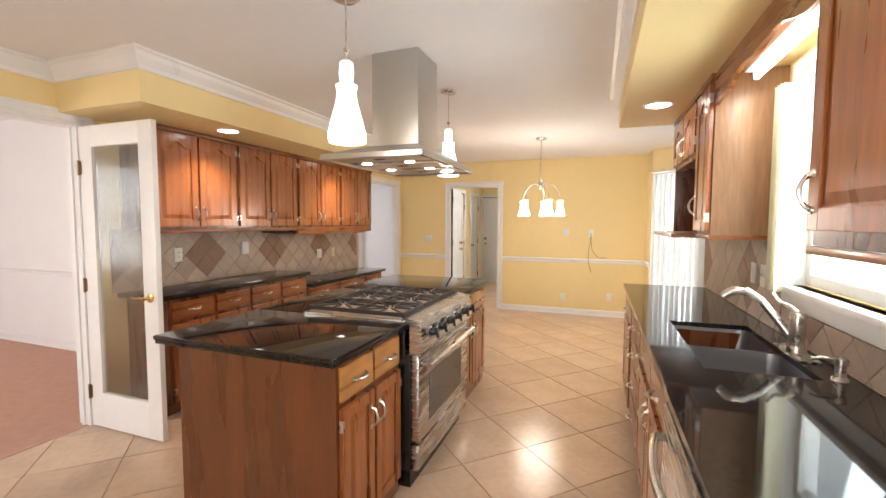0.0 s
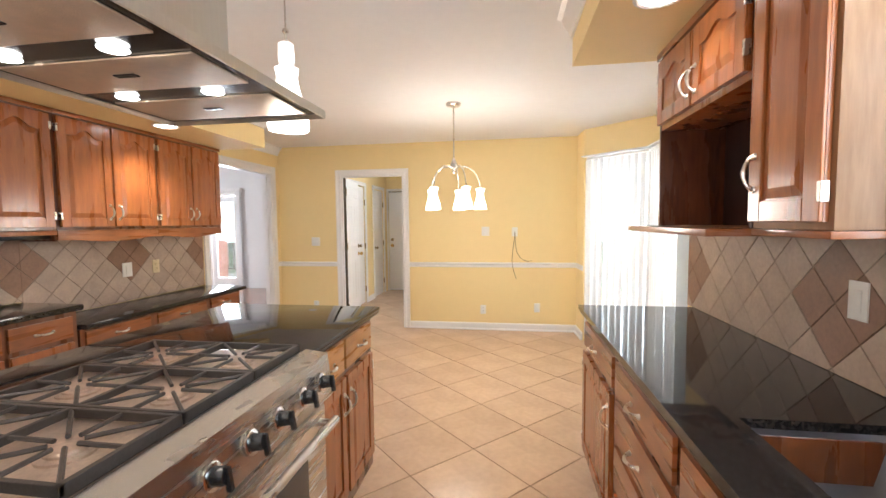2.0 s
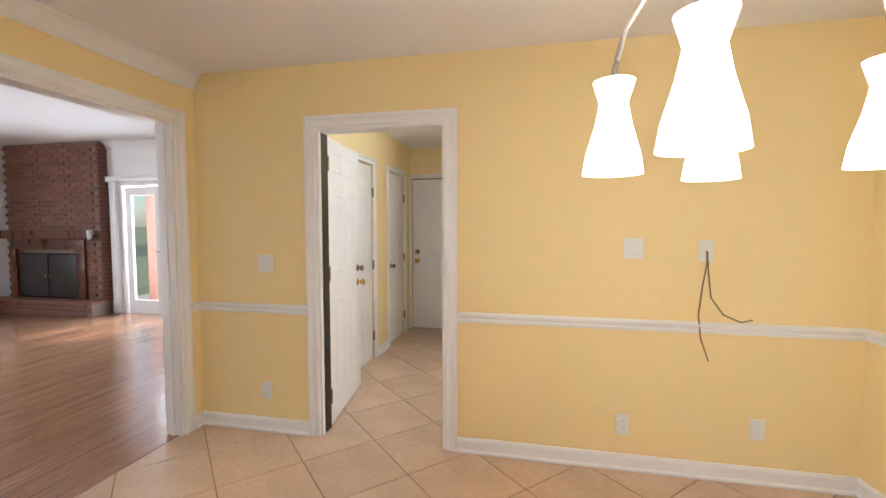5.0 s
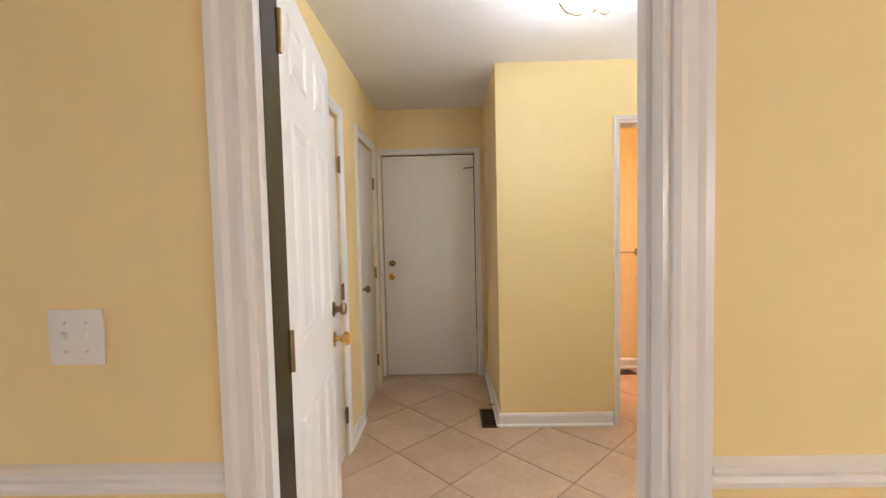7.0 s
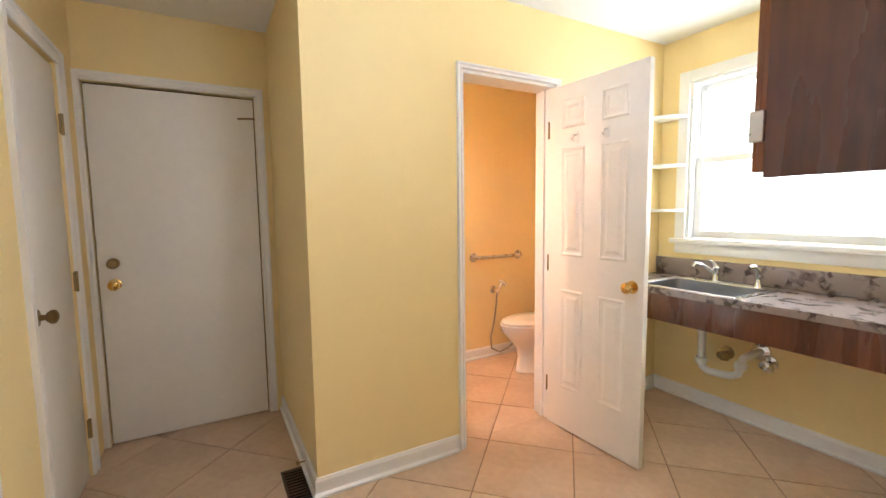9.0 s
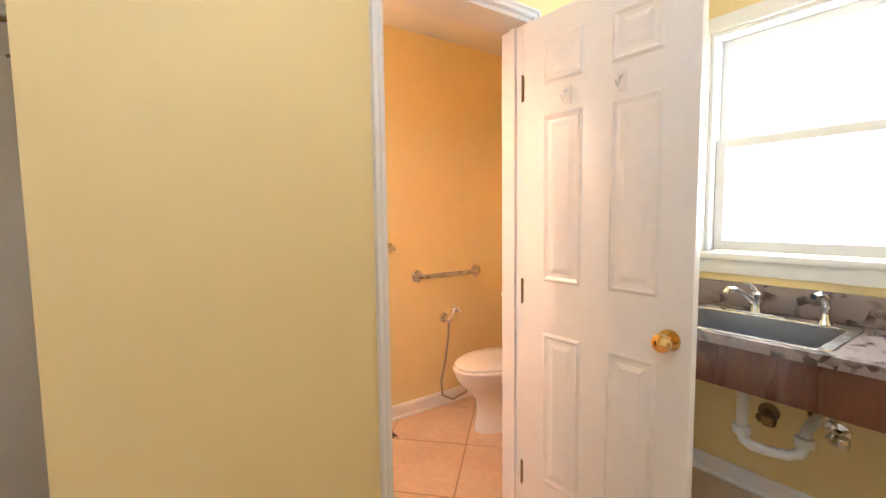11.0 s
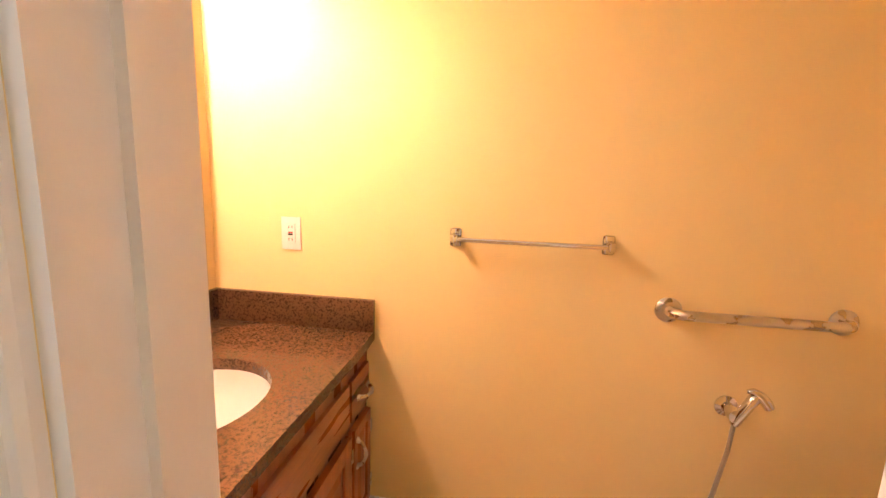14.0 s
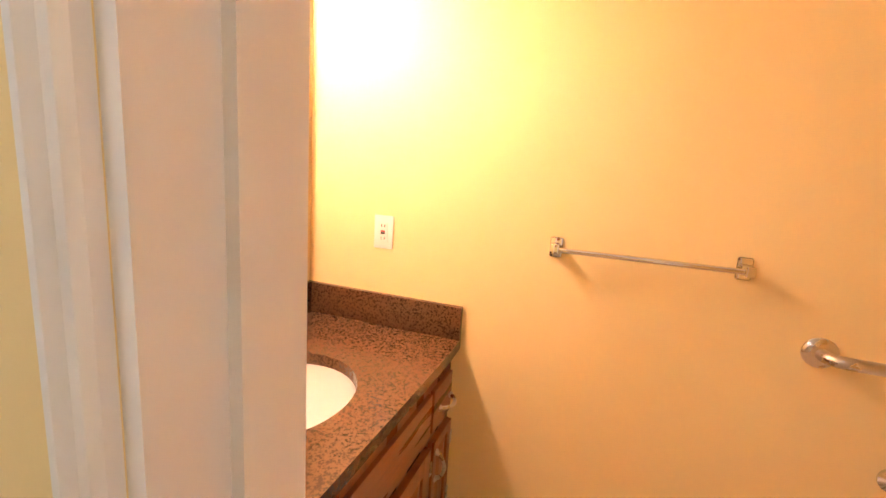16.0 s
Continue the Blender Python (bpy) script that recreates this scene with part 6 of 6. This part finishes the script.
for k in range(26):
    boxpart("baluster", (-2.45 + k * 0.196, -2.41 + k * 0.196, 1.39, 1.43, 0.22, 0.96), DECK, dk)


def tree(x, y, h, seed):
    rnd = random.Random(seed)
    root = thing("garden_tree", pose(x, y, -0.14), "leafy green garden tree beyond the deck", "tree", "garden trees")
    bm = bmesh.new()
    tube(bm, [(0, 0, 0), (0.05, 0.03, h * 0.3), (0.0, 0.1, h * 0.6), (0.1, 0.1, h * 0.9)], [0.16, 0.13, 0.09, 0.03], 8)
    tips = []
    for k in range(9):
        a, z = rnd.uniform(0, 6.28), h * rnd.uniform(0.35, 0.8)
        r = rnd.uniform(0.6, 1.3) * h * 0.22
        tip = (math.cos(a) * r, math.sin(a) * r, z + h * 0.12)
        tips.append(tip)
        tube(bm, [(0.03, 0.05, z), (tip[0] * 0.5, tip[1] * 0.5, z + h * 0.08), tip], [0.05, 0.03, 0.012], 6)
    part("trunk", bm, BARK, root)
    bm = bmesh.new()
    for tip in tips + [(0.1, 0.1, h * 0.92)]:
        for k in range(130):
            p = Vector(tip) + Vector((rnd.gauss(0, 0.30), rnd.gauss(0, 0.30), rnd.gauss(0, 0.24))) * h * 0.25
            u = Vector((rnd.gauss(0, 1), rnd.gauss(0, 1), rnd.gauss(0, 1))).normalized()
            w = u.orthogonal().normalized()
            s = rnd.uniform(0.06, 0.13)
            bm.faces.new([bm.verts.new(p + q) for q in (-u * s, w * s * 0.5, u * s, -w * s * 0.5)])
    tagged(part("crown", bm, LEAF, root), kind="stuff")


for i, (x, y, h) in enumerate(((-6.3, 17, 4.0), (-4.4, 19, 4.6), (-8.5, 20, 5.0), (-2.5, 17.5, 3.8))):
    tree(x, y, h, i)


# ---- stone backsplash ----
def clip(poly, keep):
    """Clips a convex polygon of (u, v) by a rectangle (u0, u1, v0, v1)."""
    for ax, lim, sg in ((0, keep[0], 1), (0, keep[1], -1), (1, keep[2], 1), (1, keep[3], -1)):
        out = []
        for i, p in enumerate(poly):
            q = poly[(i + 1) % len(poly)]
            a, b = sg * (p[ax] - lim), sg * (q[ax] - lim)
            if a >= 0:
                out.append(p)
            if a * b < 0:
                f = a / (a - b)
                out.append((p[0] + f * (q[0] - p[0]), p[1] + f * (q[1] - p[1])))
        poly = out
        if len(poly) < 3:
            return []
    return poly


def backsplash(name, m, length, z0, z1, u0, accents, label, side=0.1476, zc=1.15):
    """Diamond stone tiles on a wall; local x along it, -y the room. Four tiles make each dark accent."""
    core = structure(boxpart(name, (0, length, -0.006, -0.0005, z0, z1), STONEGROUT, None, 0, label), "", "backsplash")
    core.matrix_world = m
    half = side / math.sqrt(2)
    cols = int(length / half) + 6
    for i in range(-12, cols):
        for j in range(-4, 5):
            if (i + j) % 2 == 0:
                continue
            u, v = u0 + i * half, zc + j * half
            g = half - 0.003
            poly = clip([(u - g, v), (u, v - g), (u + g, v), (u, v + g)], (0.001, length - 0.001, z0 + 0.001, z1 - 0.001))
            if len(poly) < 3:
                continue
            dark = any(abs(i - a) + abs(j) <= 1 for a in accents)
            bm = bmesh.new()
            prism(bm, poly, -0.011 - 0.001 * ((i * 5 + j * 3) % 3) / 2, -0.0055)
            part("stone_tile", bm, STONEDARK if dark else STONE, core)


backsplash("backsplash_west", pose(WEST, 1.90, 0, 0, 0, 90), 1.66, 0.916, 1.379, 0.795, (0, 8, -8), "beige and brown diamond stone tile backsplash")
backsplash("backsplash_desk", pose(WEST, 3.56, 0, 0, 0, 90), 1.665, 0.781, 1.379, -0.03, (0, 8, 16), "beige and brown diamond stone tile backsplash over the desk")
backsplash("backsplash_sink", pose(EAST, 3.88, 0, 0, 0, -90), 1.58, 0.918, 1.379, 1.105, (0, -10), "beige and brown diamond stone tile backsplash by the sink", zc=1.14)
backsplash("backsplash_window", pose(EAST, 2.29, 0, 0, 0, -90), 1.02, 0.918, 1.055, 0.3, (0, 6), "strip of stone tile under the sink window")

# ---- floor tiles, laid diagonally ----
SIDE = 0.4625
HD = SIDE / math.sqrt(2)
VX, VY = 0.118, 4.476
GAP = 0.0045
bm = bmesh.new()
prism(bm, [(-HD + GAP, 0), (0, -HD + GAP), (HD - GAP, 0), (0, HD - GAP)], -0.012, 0.0, "z")
FULL = to_mesh(bm, "floor_tile", TILE)


def tiled(name, regions, label, cut=None):
    x0, x1 = min(r[0] for r in regions), max(r[1] for r in regions)
    y0, y1 = min(r[2] for r in regions), max(r[3] for r in regions)
    bm = bmesh.new()
    for r in regions:
        box(bm, r[0], r[1], r[2], r[3], -0.10, -0.004)
    base = structure(part(name, bm, GROUT, None, label), "", "floor")
    ia, ib = int((x0 - VX) / HD) - 2, int((x1 - VX) / HD) + 2
    ja, jb = int((y0 - VY) / HD) - 2, int((y1 - VY) / HD) + 2
    for i in range(ia, ib + 1):
        for j in range(ja, jb + 1):
            if (i + j) % 2 == 0:
                continue
            u, v = VX + i * HD, VY + j * HD
            g = HD - GAP
            dia = [(u - g, v), (u, v - g), (u + g, v), (u, v + g)]
            for r in regions:
                poly = clip(dia, r)
                if len(poly) < 3:
                    continue
                whole = len(poly) == 4 and r[0] < u - g and u + g < r[1] and r[2] < v - g and v + g < r[3]
                if whole:
                    t = new("floor_tile", FULL)
                    t.parent = base
                    t.location = (u, v, 0)
                else:
                    bm = bmesh.new()
                    prism(bm, [(a - u, b - v) for a, b in poly], -0.012, 0.0, "z")
                    t = part("floor_tile", bm, TILE, base)
                    t.location = (u, v, 0)
    return base


tiled("floor_kitchen", [(-2.83, 1.345, -2.25, 6.81), (1.345, 1.90, 3.9, 6.4)], "beige diagonal ceramic tile floor")
tiled("floor_hall", [(-2.2, 1.30, 6.81, 8.79), (-2.2, -1.14, 8.79, 9.80)], "beige diagonal ceramic tile floor in the hall")
tiled("floor_bath", [(-1.14, 1.30, 8.79, 9.95)], "beige diagonal ceramic tile floor in the bathroom")
